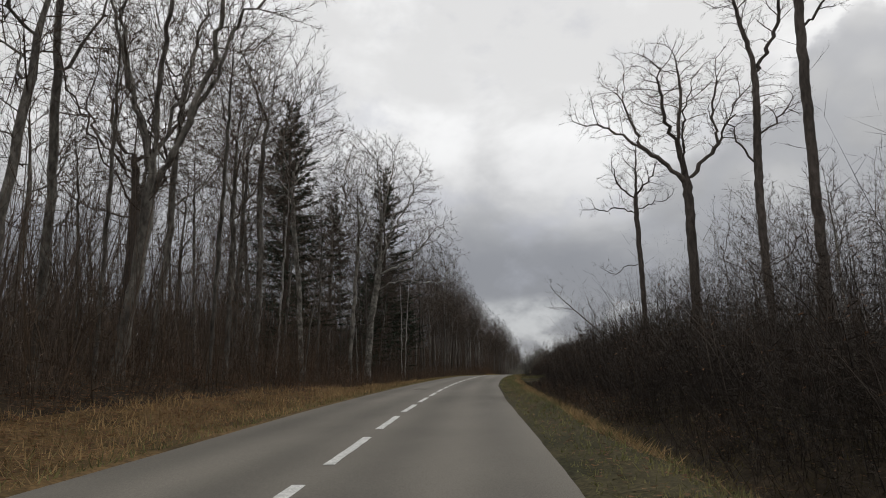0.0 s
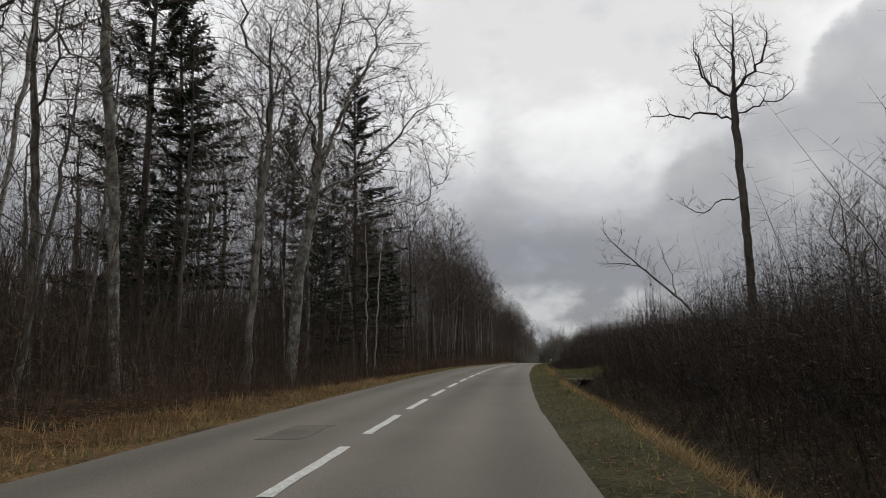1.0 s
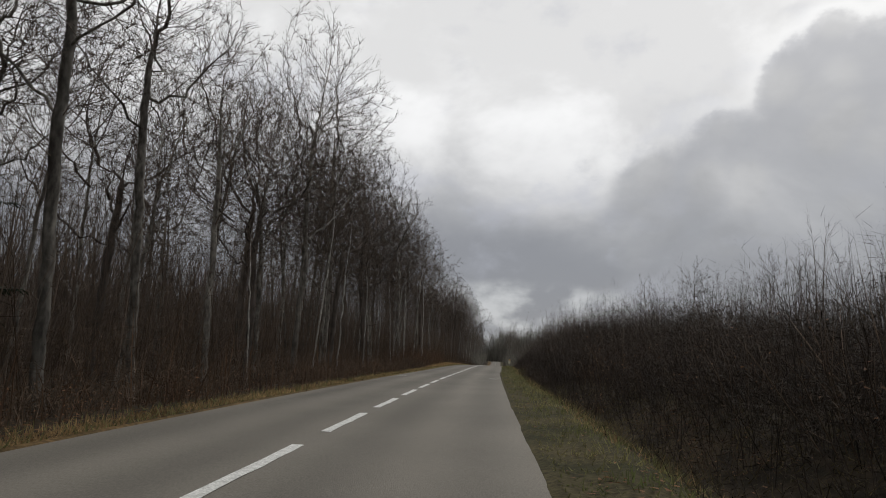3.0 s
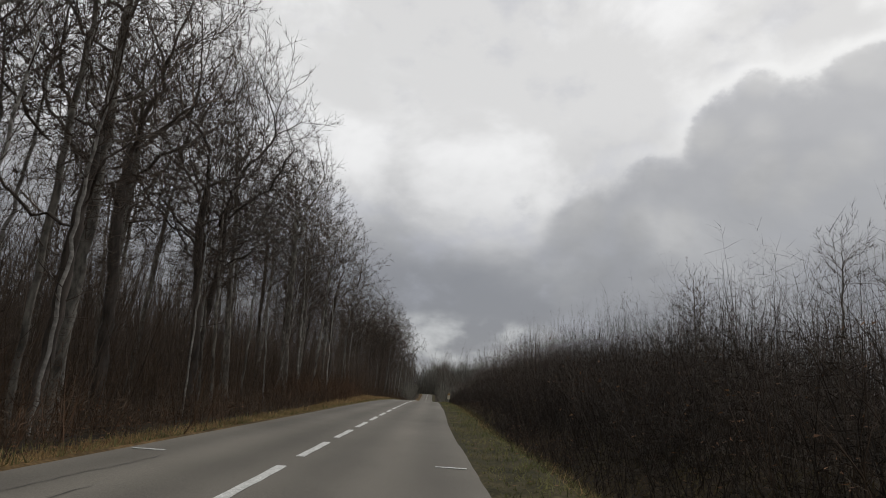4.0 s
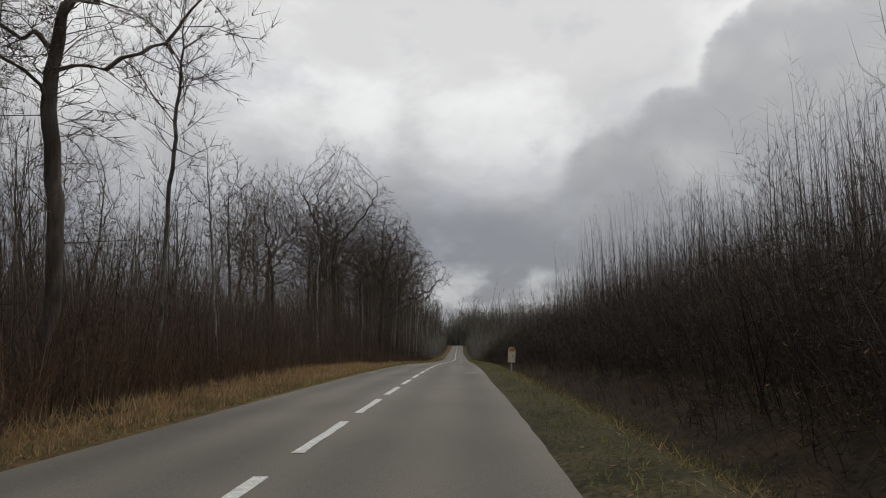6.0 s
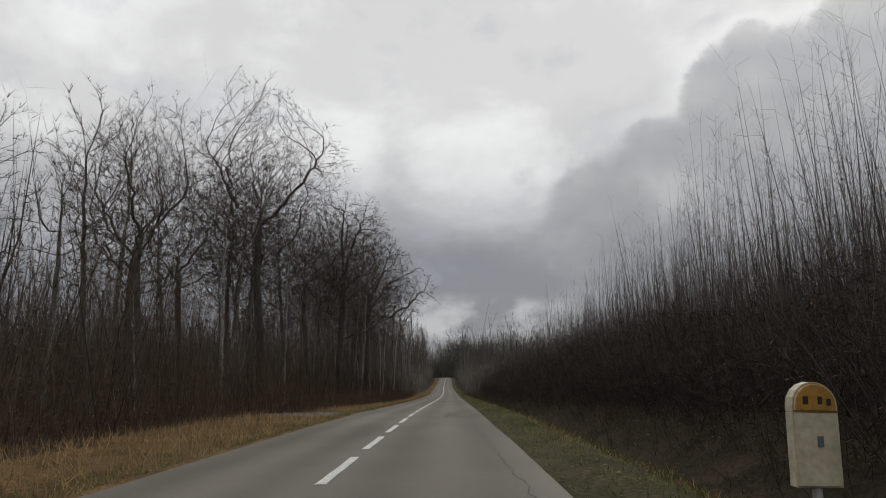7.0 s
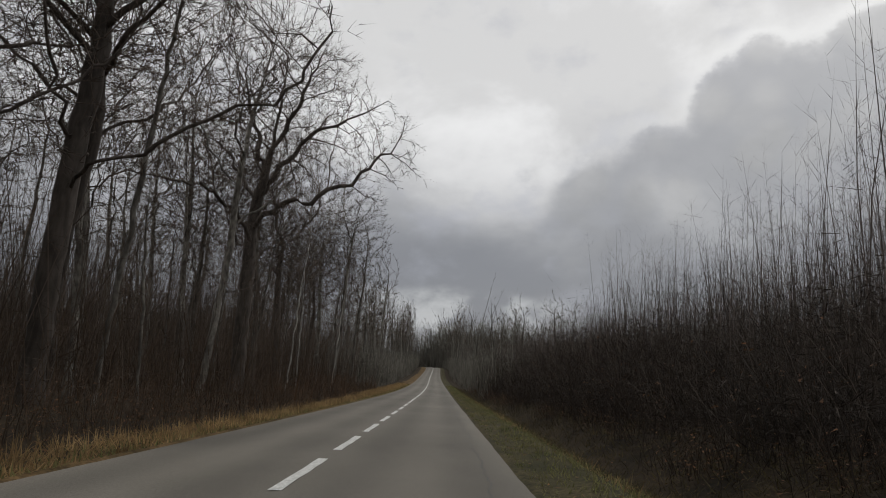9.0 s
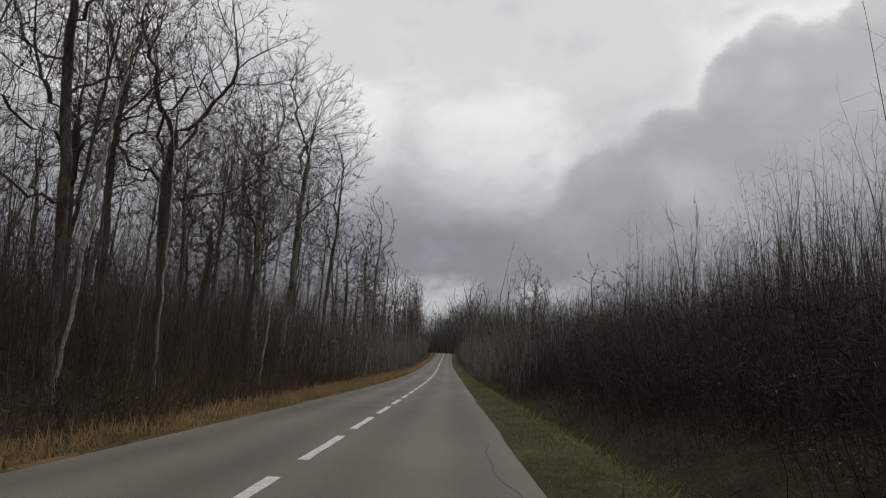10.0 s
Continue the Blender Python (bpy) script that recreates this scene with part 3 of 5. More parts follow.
def plant(model, y, o, scale=1.0, turn=None, lean=(0, 0), group="", height_scale=1.0):
    """Puts the next plant of a model on the ground at y, o."""
    builder, *args = KINDS[model]
    rng = plant_rng
    turn = rng.uniform(0, 360) if turn is None else turn
    m = Matrix.Translation(spot(y, o, 0.05)) @ pose(0, 0, 0, lean[0], lean[1], turn) @ Matrix.Diagonal((scale, scale, scale * height_scale, 1))
    if model not in MODELS:
        MODELS[model] = builder(*args)
        MODELS[model].matrix_basis = m
        ob = MODELS[model]
    else:
        ob = copy_thing(MODELS[model], m)
        ob.scale = m.to_scale()
    return tagged(ob, group=group or GROUPS[ob.name.split(".")[0]])


plant_rng = random.Random(77)


def oak(seed, h, r, fork, wide):
    """An oak with crooked spreading limbs under a round crown."""
    stem = wandering_stem(seed, h * 0.62, 0.04, 0.5)
    return grown_tree("oak_tree", seed, r, stem, limbs_from(seed, stem, fork, h * 0.6, 6, wide * 0.85, h * 0.20),
                      [(0, 0, fork + (h - fork) * 0.50, wide, wide, (h - fork) * 0.52), (0, 0, h * 0.84, wide * 0.6, wide * 0.6, h * 0.16)], 2600, BARK_DARK, "tall bare winter oak with a crooked spreading crown", keep=0.5)


def tall(seed, h, r, fork, wide, bark=None, label="tall slender bare tree with a greyish trunk"):
    """A forest tree drawn up by its neighbours: long stem, narrow crown of rising limbs."""
    stem = wandering_stem(seed, h * 0.80, 0.05, 0.3)
    return grown_tree("forest_tree", seed, r, stem, limbs_from(seed, stem, fork, h * 0.72, 5, wide * 0.7, h * 0.17),
                      [(stem[-1][0] * 0.8, stem[-1][1] * 0.8, fork + (h - fork) * 0.56, wide, wide, (h - fork) * 0.50)], 1900, bark or BARK_GREY, label, lift=0.22, keep=0.8)


def pole_tree(seed, h, r, fork, bark=None, label="thin bare understorey tree among the trunks"):
    stem = wandering_stem(seed, h * 0.88, 0.05, 0.10)
    return grown_tree("thin_tree", seed, r, stem, [], [(stem[-1][0] * 0.8, stem[-1][1] * 0.8, fork + (h - fork) * 0.55, 1.6, 1.6, (h - fork) * 0.5)], 420, bark or BARK_GREY, label, step=0.5, lift=0.35, keep=0.9, low=5)


def fan():
    """Grey trunk that leans towards the road under a broad domed crown."""
    stem = [(0, 0, -0.35), (0.25, 0, 5.0), (0.85, 0.1, 9.4), (1.0, 0.2, 13.0), (0.6, 0.1, 19.5)]
    guides = [[(0.7, 0, 7.9), (1.9, -0.3, 8.4), (3.6, -0.5, 8.5), (5.9, -0.5, 8.5), (7.4, -0.4, 9.6)], [(0.85, 0, 9.2), (2.3, 0.4, 9.9), (3.6, 0.6, 10.9), (6.0, 0.8, 13.6)], [(0.9, 0, 10.0), (2.4, -0.5, 12.8), (4.2, -0.8, 16.6), (4.8, -0.9, 18.6)],
              [(1.0, 0.1, 11.0), (-0.2, 1.0, 13.6), (-1.8, 1.6, 16.8)], [(0.8, 0, 9.4), (-0.6, -0.8, 11.4), (-2.8, -1.6, 13.6)], [(0.95, 0, 10.6), (1.2, 2.2, 13.0), (1.6, 3.4, 16.4)], [(0.9, 0, 9.8), (1.6, -2.4, 12.0), (2.2, -3.8, 15.0)], [(1.0, 0.1, 12.6), (1.6, -0.3, 16.0), (2.4, -0.4, 19.6)]]
    return grown_tree("forest_tree", 34, 0.27, stem, guides, [(1.4, 0, 14.8, 5.4, 4.6, 6.6), (5.2, 0, 11.2, 2.8, 2.6, 2.8), (0.8, 0, 18.4, 3.4, 3.0, 3.2)], 4000, BARK_PALE, "tall bare tree with a grey trunk and a broad fan-shaped crown", lift=0.16, keep=0.8)


def wide_oak():
    """The oak above the thicket: straight trunk, one long level limb, rising ones beside it."""
    stem = [(0, 0, -0.35), (0.1, 0, 7.0), (0.1, 0.1, 13.9), (-0.3, 0, 17.2), (0.2, 0.2, 21.0), (0.0, 0.1, 24.0)]
    guides = [[(0.1, 0, 13.9), (-1.9, -0.3, 15.9), (-3.9, -0.2, 17.4), (-5.6, 0.2, 18.7), (-7.0, 0.3, 19.0), (-8.4, 0.2, 19.4)], [(-3.0, -0.2, 16.8), (-3.6, 0.6, 19.4), (-4.6, 0.8, 22.0)], [(0.1, 0, 14.2), (1.2, 0.3, 15.4), (2.7, 0.4, 17.0), (3.6, 0.2, 19.0), (4.4, 0.1, 20.8)],
              [(2.6, 0.4, 17.0), (2.5, 0.8, 19.6), (3.2, 1.0, 22.4)], [(-0.2, 0, 16.6), (-1.4, -0.8, 19.4), (-1.6, -1.2, 22.8)], [(0.0, 0, 15.0), (0.5, 2.2, 17.2), (0.9, 3.8, 20.2)], [(0.0, 0, 14.6), (-0.4, -2.2, 17.0), (0.3, -3.6, 20.0)]]
    return grown_tree("oak_tree", 11, 0.35, stem, guides, [(-1.2, 0, 20.6, 4.8, 3.8, 4.6), (-5.6, 0, 19.8, 3.2, 2.4, 2.2), (3.2, 0, 20.0, 2.6, 2.6, 4.0)], 1500, BARK_DARK, "tall lone oak with wide crooked limbs above a straight trunk", keep=0.42, low=2)


def forked_tree():
    """Tall trunk that forks high up into two upright arms."""
    stem = [(0, 0, -0.35), (-0.1, 0, 12.0), (0.4, 0, 22.0), (-0.3, 0, 26.4), (-0.8, 0.2, 31.0)]
    guides = [[(0.4, 0, 22.0), (1.6, 0.2, 24.0), (2.6, 0.1, 27.0), (2.8, 0, 31.0)], [(0.1, 0, 17.0), (2.0, 0.6, 18.6), (3.2, 0.8, 20.6)], [(0, 0, 15.0), (-1.4, -0.5, 16.8), (-2.2, -0.8, 19.0)]]
    return grown_tree("forest_tree", 36, 0.30, stem, guides, [(0.8, 0, 29.0, 3.4, 3.0, 4.4), (1.6, 0, 19.6, 2.6, 2.2, 2.4), (-1.4, 0, 18.4, 1.6, 1.6, 2.2)], 1000, BARK_DARK, "very tall bare tree that forks high above the thicket", low=10)


def mast():
    """Very tall straight trunk with few limbs."""
    stem = [(0, 0, -0.35), (0.1, 0, 10.0), (0.3, 0, 20.0), (0.6, 0, 30.0)]
    return grown_tree("forest_tree", 37, 0.30, stem, [[(0.35, 0, 21.5), (1.6, 0.2, 22.6), (2.6, 0.3, 24.2)]], [(0.5, 0, 28.0, 3.2, 3.0, 5.0), (2.0, 0, 23.6, 1.4, 1.2, 1.4)], 700, BARK_DARK, "very tall straight bare trunk above the thicket", low=12)


def lone():
    stem = [(0, 0, -0.35), (0.1, 0, 8.0), (-0.1, 0, 16.0), (0.1, 0.1, 20.0), (0.3, 0, 24.2)]
    guides = [[(-0.1, 0, 16.1), (-1.8, 0.2, 16.8), (-3.4, 0.1, 16.6), (-5.6, 0, 16.6)], [(-0.1, 0, 16.4), (1.5, 0.2, 17.2), (3.0, 0.1, 17.4), (3.9, 0, 18.8)], [(0, 0, 10.8), (-1.6, 0.2, 10.6), (-2.6, 0.2, 9.9), (-4.4, 0.1, 10.9)], [(0, 0, 17.6), (-1.6, 0.8, 19.4), (-2.2, 1.0, 21.6)], [(0, 0, 18.0), (1.6, -0.6, 20.0), (2.6, -0.8, 22.4)]]
    return grown_tree("oak_tree", 35, 0.26, stem, guides, [(0.1, 0, 20.4, 3.3, 2.8, 4.0), (-4.0, 0, 17.0, 1.8, 1.2, 1.0), (2.6, 0, 18.4, 1.6, 1.2, 1.4), (-3.4, 0, 10.6, 1.4, 1.0, 0.8)], 1000, BARK_DARK, "slim bare oak with short crooked side limbs", keep=0.4, low=16)


def vase_tree():
    """Trunk that leans towards the road and opens low down into many steep stems."""
    stem = [(0, 0, -0.35), (0.5, 0, 3.4), (0.8, 0, 6.8), (0.9, 0, 11.5), (1.3, 0, 17.0)]
    guides = [[(0.8, 0, 6.4), (1.7, -0.2, 7.8), (3.0, -0.3, 10.2), (4.0, -0.3, 12.6), (6.6, -0.2, 15.0)], [(2.2, -0.2, 8.8), (2.9, 0, 11.4), (3.2, 0, 14.6), (3.6, 0.2, 17.0)], [(0.8, 0, 6.8), (-0.2, 0.4, 9.6), (-1.4, 0.6, 13.0), (-2.4, 0.6, 16.5)], [(0.8, 0, 7.4), (0.2, -0.8, 10.6), (-0.4, -1.2, 15.0)],
              [(0.9, 0, 7.6), (1.6, 0.6, 10.6), (2.0, 0.9, 14.8)], [(0.7, 0, 5.6), (-0.8, -0.3, 7.6), (-2.6, -0.5, 10.8), (-3.6, -0.6, 13.4)]]
    return grown_tree("forest_tree", 38, 0.22, stem, guides, [(0.8, 0, 14.6, 4.6, 3.8, 5.4), (4.6, 0, 14.2, 2.6, 2.4, 2.4)], 2300, BARK_GREY, "bare tree that opens into a vase of steep stems", lift=0.2, keep=0.85)


def limb_oak():
    """Old oak with a long limb that runs level towards the road and then turns up."""
    stem = [(0, 0, -0.35), (0.2, 0, 6.0), (0.5, 0.2, 11.5), (0.3, 0.2, 16.5), (0.8, 0.3, 21.0)]
    guides = [[(0.2, 0, 6.0), (1.1, -1.0, 6.3), (2.4, -1.5, 6.6), (4.2, -1.6, 7.5), (5.6, -1.6, 8.1), (7.0, -1.6, 8.9), (7.5, -1.5, 10.4), (7.7, -1.5, 12.0)], [(0.5, 0, 11.0), (1.8, 0.2, 12.2), (3.4, 0.2, 12.7), (4.9, 0.1, 13.0), (6.0, 0.1, 14.4)], [(0.5, 0, 11.6), (-1.0, 0.6, 14.2), (-3.4, 0.8, 16.6)], [(0.4, 0, 12.4), (1.6, -1.0, 15.4), (3.0, -1.4, 18.8)],
              [(0.4, 0, 10.4), (-1.4, -1.8, 12.4), (-3.8, -3.0, 14.6)], [(0.4, 0.2, 13.0), (0.2, 2.2, 15.6), (0.6, 3.6, 18.6)]]
    return grown_tree("oak_tree", 16, 0.33, stem, guides, [(0.4, 0, 15.8, 5.8, 5.0, 5.6), (5.8, -1.2, 10.6, 2.6, 1.8, 2.2)], 3000, BARK_DARK, "old bare oak with a thick level side limb that turns upwards", keep=0.45)


def arch_oak():
    """Old oak with a thick limb that arches back over the verge, and rising limbs towards the road."""
    stem = [(0, 0, -0.35), (0.05, 0, 5.5), (0.1, 0, 9.2), (0.5, 0, 11.6), (0.9, 0.2, 15.4), (1.2, 0.2, 19.4)]
    guides = [[(0.1, 0, 6.6), (0.0, -0.7, 8.5), (-0.9, -2.4, 9.6), (-2.2, -4.8, 9.8), (-3.8, -7.6, 9.4)], [(0.1, 0, 8.6), (1.4, -0.5, 9.8), (3.2, -0.6, 10.2), (5.0, -0.4, 11.2), (7.4, -0.2, 13.4)], [(0.1, 0, 6.2), (1.2, -0.6, 7.2), (2.6, -0.8, 7.1), (3.8, -0.8, 7.8)], [(0.3, 0, 10.4), (2.4, 0.6, 13.8), (4.6, 0.8, 15.2), (6.8, 0.7, 16.0)],
              [(0.5, 0, 11.6), (-0.4, 1.0, 14.0), (-1.6, 1.4, 17.4)], [(0.2, 0, 9.6), (-1.2, 1.2, 12.0), (-3.4, 1.8, 14.4)], [(0.6, 0, 12.4), (2.2, -0.6, 15.6), (3.4, -0.8, 18.6)], [(0.05, 0, 5.6), (1.0, -0.3, 4.8), (1.7, -0.4, 4.3), (2.3, -0.4, 4.4)]]
    return grown_tree("oak_tree", 15, 0.37, stem, guides, [(1.2, 0, 14.8, 5.6, 5.0, 5.6), (5.6, 0, 13.2, 3.4, 2.6, 3.2), (-2.8, -6, 10.8, 2.2, 2.4, 1.6)], 3000, BARK_DARK, "old bare oak with a thick limb arching back over the verge", keep=0.45)


def leaning_tree():
    """Small tree that arches over the access way towards the road."""
    stem = [(0, 0, -0.35), (-1.5, 0, 3.2), (-3.2, 0, 5.0), (-5.1, 0, 6.8), (-6.2, 0, 7.9), (-7.0, 0, 9.0)]
    guides = [[(-4.6, 0, 6.3), (-5.6, -0.3, 6.5), (-7.0, -0.4, 6.3)], [(-2.4, 0, 4.2), (-2.6, 0.4, 5.6), (-3.0, 0.6, 7.0)], [(-5.8, 0, 7.5), (-5.6, 0.2, 8.5), (-5.7, 0.3, 9.6)]]
    return grown_tree("thin_tree", 39, 0.085, stem, guides, [(-4.4, 0, 6.6, 2.4, 1.2, 1.3), (-1.4, 0, 4.6, 1.4, 1.2, 1.8), (-6.4, 0, 7.6, 1.0, 0.8, 1.4)], 260, BARK_GREY, "thin bare tree leaning over the grassy access way", keep=0.5, low=0, twig_wide=0.008)


def far_tree(seed, h):
    stem = wandering_stem(seed, h * 0.8, 0.05, 0.4)
    return grown_tree("woodland_tree", seed, 0.17, stem, limbs_from(seed, stem, h * 0.40, h * 0.7, 3, 2.0, h * 0.15), [(0, 0, h * 0.68, 3.0, 3.0, h * 0.32)], 420, BARK_GREY, "bare tree deep in the wood", step=0.75, kill=0.95, lift=0.2, twigs=3, twig_len=1.0, twig_wide=0.020, low=4, thin=0.006)


def horizon_tree(seed, h):
    stem = wandering_stem(seed, h * 0.75, 0.03, 0.4)
    # crown twigs use the paler colour that imitates haze
    return grown_tree("distant_tree", seed, 0.22, stem, [], [(0, 0, h * 0.62, 3.8, 3.8, h * 0.38)], 260, BARK_DARK, "distant bare tree of the woods where the road ends", step=1.1, kill=1.4, reach=6, twigs=3, twig_len=1.5, twig_wide=0.05, low=0, twig=TWIG_HAZE, thin=0.02)


KINDS = {
    "wide_oak": (wide_oak,), "forked": (forked_tree,), "mast": (mast,), "lone": (lone,), "fan": (fan,), "vase": (vase_tree,), "limb_oak": (limb_oak,), "arch_oak": (arch_oak,), "leaning": (leaning_tree,),
    "oak_b": (oak, 12, 22, 0.28, 8, 5.8), "oak_c": (oak, 13, 20, 0.24, 7.5, 5.2), "oak_d": (oak, 14, 17.5, 0.20, 6, 4.8),
    "tall_a": (tall, 21, 21.5, 0.18, 8.5, 3.9), "tall_b": (tall, 22, 19.5, 0.15, 7.5, 3.4), "tall_c": (tall, 23, 23, 0.20, 9.5, 4.2), "tall_d": (tall, 24, 18, 0.13, 6.5, 3.2), "tall_e": (tall, 25, 20.5, 0.16, 7, 4.0),
    "birch": (tall, 31, 15, 0.09, 6.0, 2.4, BARK_BIRCH, "slender pale-barked birch at the wood's edge"),
    "birch_pole": (pole_tree, 32, 13, 0.06, 7, BARK_BIRCH, "thin pale leaning birch pole at the wood's edge"),
    "pale_a": (tall, 33, 21, 0.17, 9, 3.8, BARK_PALE, "tall bare tree with a pale lichened trunk"),
    "pole_a": (pole_tree, 41, 13, 0.07, 5), "pole_b": (pole_tree, 42, 15, 0.08, 6), "pole_c": (pole_tree, 43, 10, 0.055, 3.5),
    "far_a": (far_tree, 51, 22), "far_b": (far_tree, 52, 25), "far_c": (far_tree, 53, 19),
    "horizon_a": (horizon_tree, 54, 24), "horizon_b": (horizon_tree, 55, 21),
    "spruce_a": (spruce, 61, 25, "tall dark green spruce among bare trees"), "spruce_b": (spruce, 62, 19, "dark green spruce among bare trees"),
    "young_a": (young_clump, 71, 9, 7, "clump of slender bare young trees", TWIG_YOUNG), "young_b": (young_clump, 72, 8, 6, "clump of slender bare young trees", TWIG_YOUNG),
    "young_c": (young_clump, 73, 6, 8, "clump of slender bare young trees", TWIG_YOUNG), "young_d": (young_clump, 74, 10, 5, "clump of slender bare young trees", TWIG_YOUNG),
    "bush_a": (bush, 81, 2.9, 1.9, 56, 3, "dense dark brown leafless roadside bush"), "bush_b": (bush, 82, 3.4, 2.0, 60, 2, "dense dark brown leafless roadside bush"),
    "bush_c": (bush, 83, 2.2, 2.0, 48, 9, "low russet bramble thicket with withered leaves", RUSSET), "bush_d": (bush, 84, 1.4, 1.8, 45, 8, "low russet bramble thicket with withered leaves", RUSSET),
    "bush_e": (bush, 85, 2.9, 2.0, 58, 3, "dense russet-brown leafless roadside bush", RUSSET),
}

# ---------------------------------------------------------------- trees with places of their own
def at_xy(model, x, y, **more):
    return plant(model, y, x - float(road_x(y)), **more)


# east side trees that stand over the thicket
at_xy("wide_oak", 12.25, 50.3, turn=0)
at_xy("lone", 11.4, 70.3, turn=0)
at_xy("forked", 17.3, 50.0, turn=0)
at_xy("mast", 17.8, 42.0, turn=0)
at_xy("oak_d", 19.2, 57.0, scale=0.85, turn=120)
at_xy("oak_c", 26.0, 64.0, scale=0.80, turn=20)
at_xy("oak_d", 24.0, 43.0, scale=0.8, turn=300)
at_xy("oak_d", 17.0, 68.0, scale=0.62, turn=210)
at_xy("leaning", 9.0, 68.5, turn=0)
at_xy("young_b", 6.2, 75.5, scale=0.5)
# west side, beside the first bend
at_xy("tall_c", -11.5, 12.2, turn=310, lean=(0, 19))
at_xy("vase", -12.7, 21.5, turn=0)
at_xy("tall_e", -15.0, 27.0, turn=70, lean=(0, 3))
at_xy("tall_d", -13.2, 30.5, turn=10)
at_xy("tall_a", -14.0, 35.5, turn=30, lean=(0, 3))
at_xy("oak_c", -19.0, 31.0, turn=200)
at_xy("tall_b", -17.5, 40.0, turn=100, lean=(0, 4))
at_xy("pale_a", -14.4, 44.0, turn=210, lean=(0, 5))
at_xy("tall_b", -13.0, 50.2, turn=20, lean=(0, 4))
at_xy("fan", -12.6, 53.7, turn=0)
at_xy("birch_pole", -13.8, 38.0, turn=120, lean=(0, 4))
at_xy("spruce_a", -18.6, 51.0, scale=0.95)
at_xy("spruce_a", -16.2, 74.8, scale=1.0)
at_xy("spruce_a", -24.0, 79.0, scale=0.95)
at_xy("spruce_a", -22.2, 60.0, scale=1.0)
at_xy("spruce_b", -19.0, 88.0, scale=0.8)
at_xy("spruce_b", -15.0, 81.0, scale=0.62)
at_xy("spruce_a", -15.8, 66.5, scale=0.55)
at_xy("spruce_b", -17.5, 69.5, scale=0.6)
at_xy("tall_a", -19.0, 63.5, turn=140)
at_xy("tall_b", -23.0, 67.0, turn=50)
at_xy("pale_a", -18.4, 71.5, scale=0.95, turn=20)
at_xy("tall_e", -27.0, 72.0, turn=250)
at_xy("oak_c", -30.0, 66.0, turn=80)
at_xy("tall_c", -27.5, 60.5, turn=10)
at_xy("tall_d", -14.2, 82.5, scale=0.92, turn=30)
at_xy("tall_e", -14.4, 88.0, scale=0.95, turn=190)
at_xy("tall_a", -15.0, 93.0, scale=0.78, turn=100)
at_xy("tall_b", -15.2, 98.5, scale=0.80, turn=300)
at_xy("oak_d", -14.4, 114.0, scale=0.80, turn=200)
# beside the straight
at_xy("oak_d", -16.0, 104.5, scale=0.85, turn=160)
at_xy("tall_e", -14.8, 108.0, turn=40)
at_xy("oak_c", -19.5, 112.0, scale=0.9, turn=320)
at_xy("oak_d", -21.0, 100.0, scale=0.9, turn=210)
at_xy("oak_c", -16.2, 121.0, scale=0.88, turn=100)
at_xy("birch_pole", -17.0, 115.0, turn=20, lean=(0, 5))
at_xy("oak_d", -16.2, 130.0, scale=0.95, turn=250)
at_xy("oak_d", -19.5, 139.0, turn=10)
at_xy("oak_d", -14.8, 126.0, scale=1.0, turn=70)
at_xy("birch", -16.0, 145.8, scale=0.8, lean=(0, -6))
at_xy("tall_c", -14.8, 144.0, scale=0.80)
at_xy("tall_e", -15.5, 150.6, scale=0.88, turn=60)
at_xy("pale_a", -16.7, 157.0, scale=0.88, turn=70)
at_xy("tall_d", -15.2, 160.5, scale=0.95, turn=20)
at_xy("oak_d", -15.4, 164.5, scale=1.0, turn=130)
at_xy("tall_e", -19.5, 154.0, scale=0.95, turn=200)
# beside the lay-by and beyond it
at_xy("birch", -19.9, 215.7, scale=1.05, turn=15)
at_xy("oak_c", -24.0, 213.0, scale=0.95, turn=60)
at_xy("oak_c", -27.0, 218.0, scale=0.95, turn=20)
at_xy("oak_b", -19.2, 221.5, scale=1.06, turn=190)
at_xy("oak_d", -23.0, 229.0, scale=1.05, turn=90)
at_xy("oak_c", -29.0, 231.0, scale=1.05, turn=140)
at_xy("limb_oak", -17.0, 240.6, turn=0)
at_xy("tall_d", -19.4, 247.0, turn=80)
at_xy("arch_oak", -16.3, 256.7, turn=0)
at_xy("tall_a", -18.6, 268.0, scale=1.0, turn=20)
at_xy("oak_c", -19.6, 278.0, scale=1.06, turn=45)
at_xy("pale_a", -18.2, 288.0, scale=0.95, turn=160)
at_xy("oak_d", -23.5, 292.0, scale=1.0, turn=240)

# ---------------------------------------------------------------- the wood along the west side
wood_height = smooth_line((-80, 55, 66, 80, 100, 108, 145, 155, 166, 174, 212, 220, 300), (1.05, 1.05, 0.92, 0.80, 0.86, 0.90, 0.92, 0.88, 0.78, 0.56, 1.0, 1.05, 0.98))
rng = random.Random(5)
y = -6.0
while y < 300:
    if not (176 < y < 212 or 10 < y < 56):
        plant(rng.choice(("tall_a", "tall_b", "tall_c", "tall_d", "tall_d", "tall_e", "oak_d")), y, -rng.uniform(8.6, 14.5), rng.uniform(0.82, 1.02) * float(wood_height(y)), lean=(rng.uniform(-3, 3), rng.uniform(0, 6)))
    y += rng.uniform(4.2, 7.6)
y = -4.0
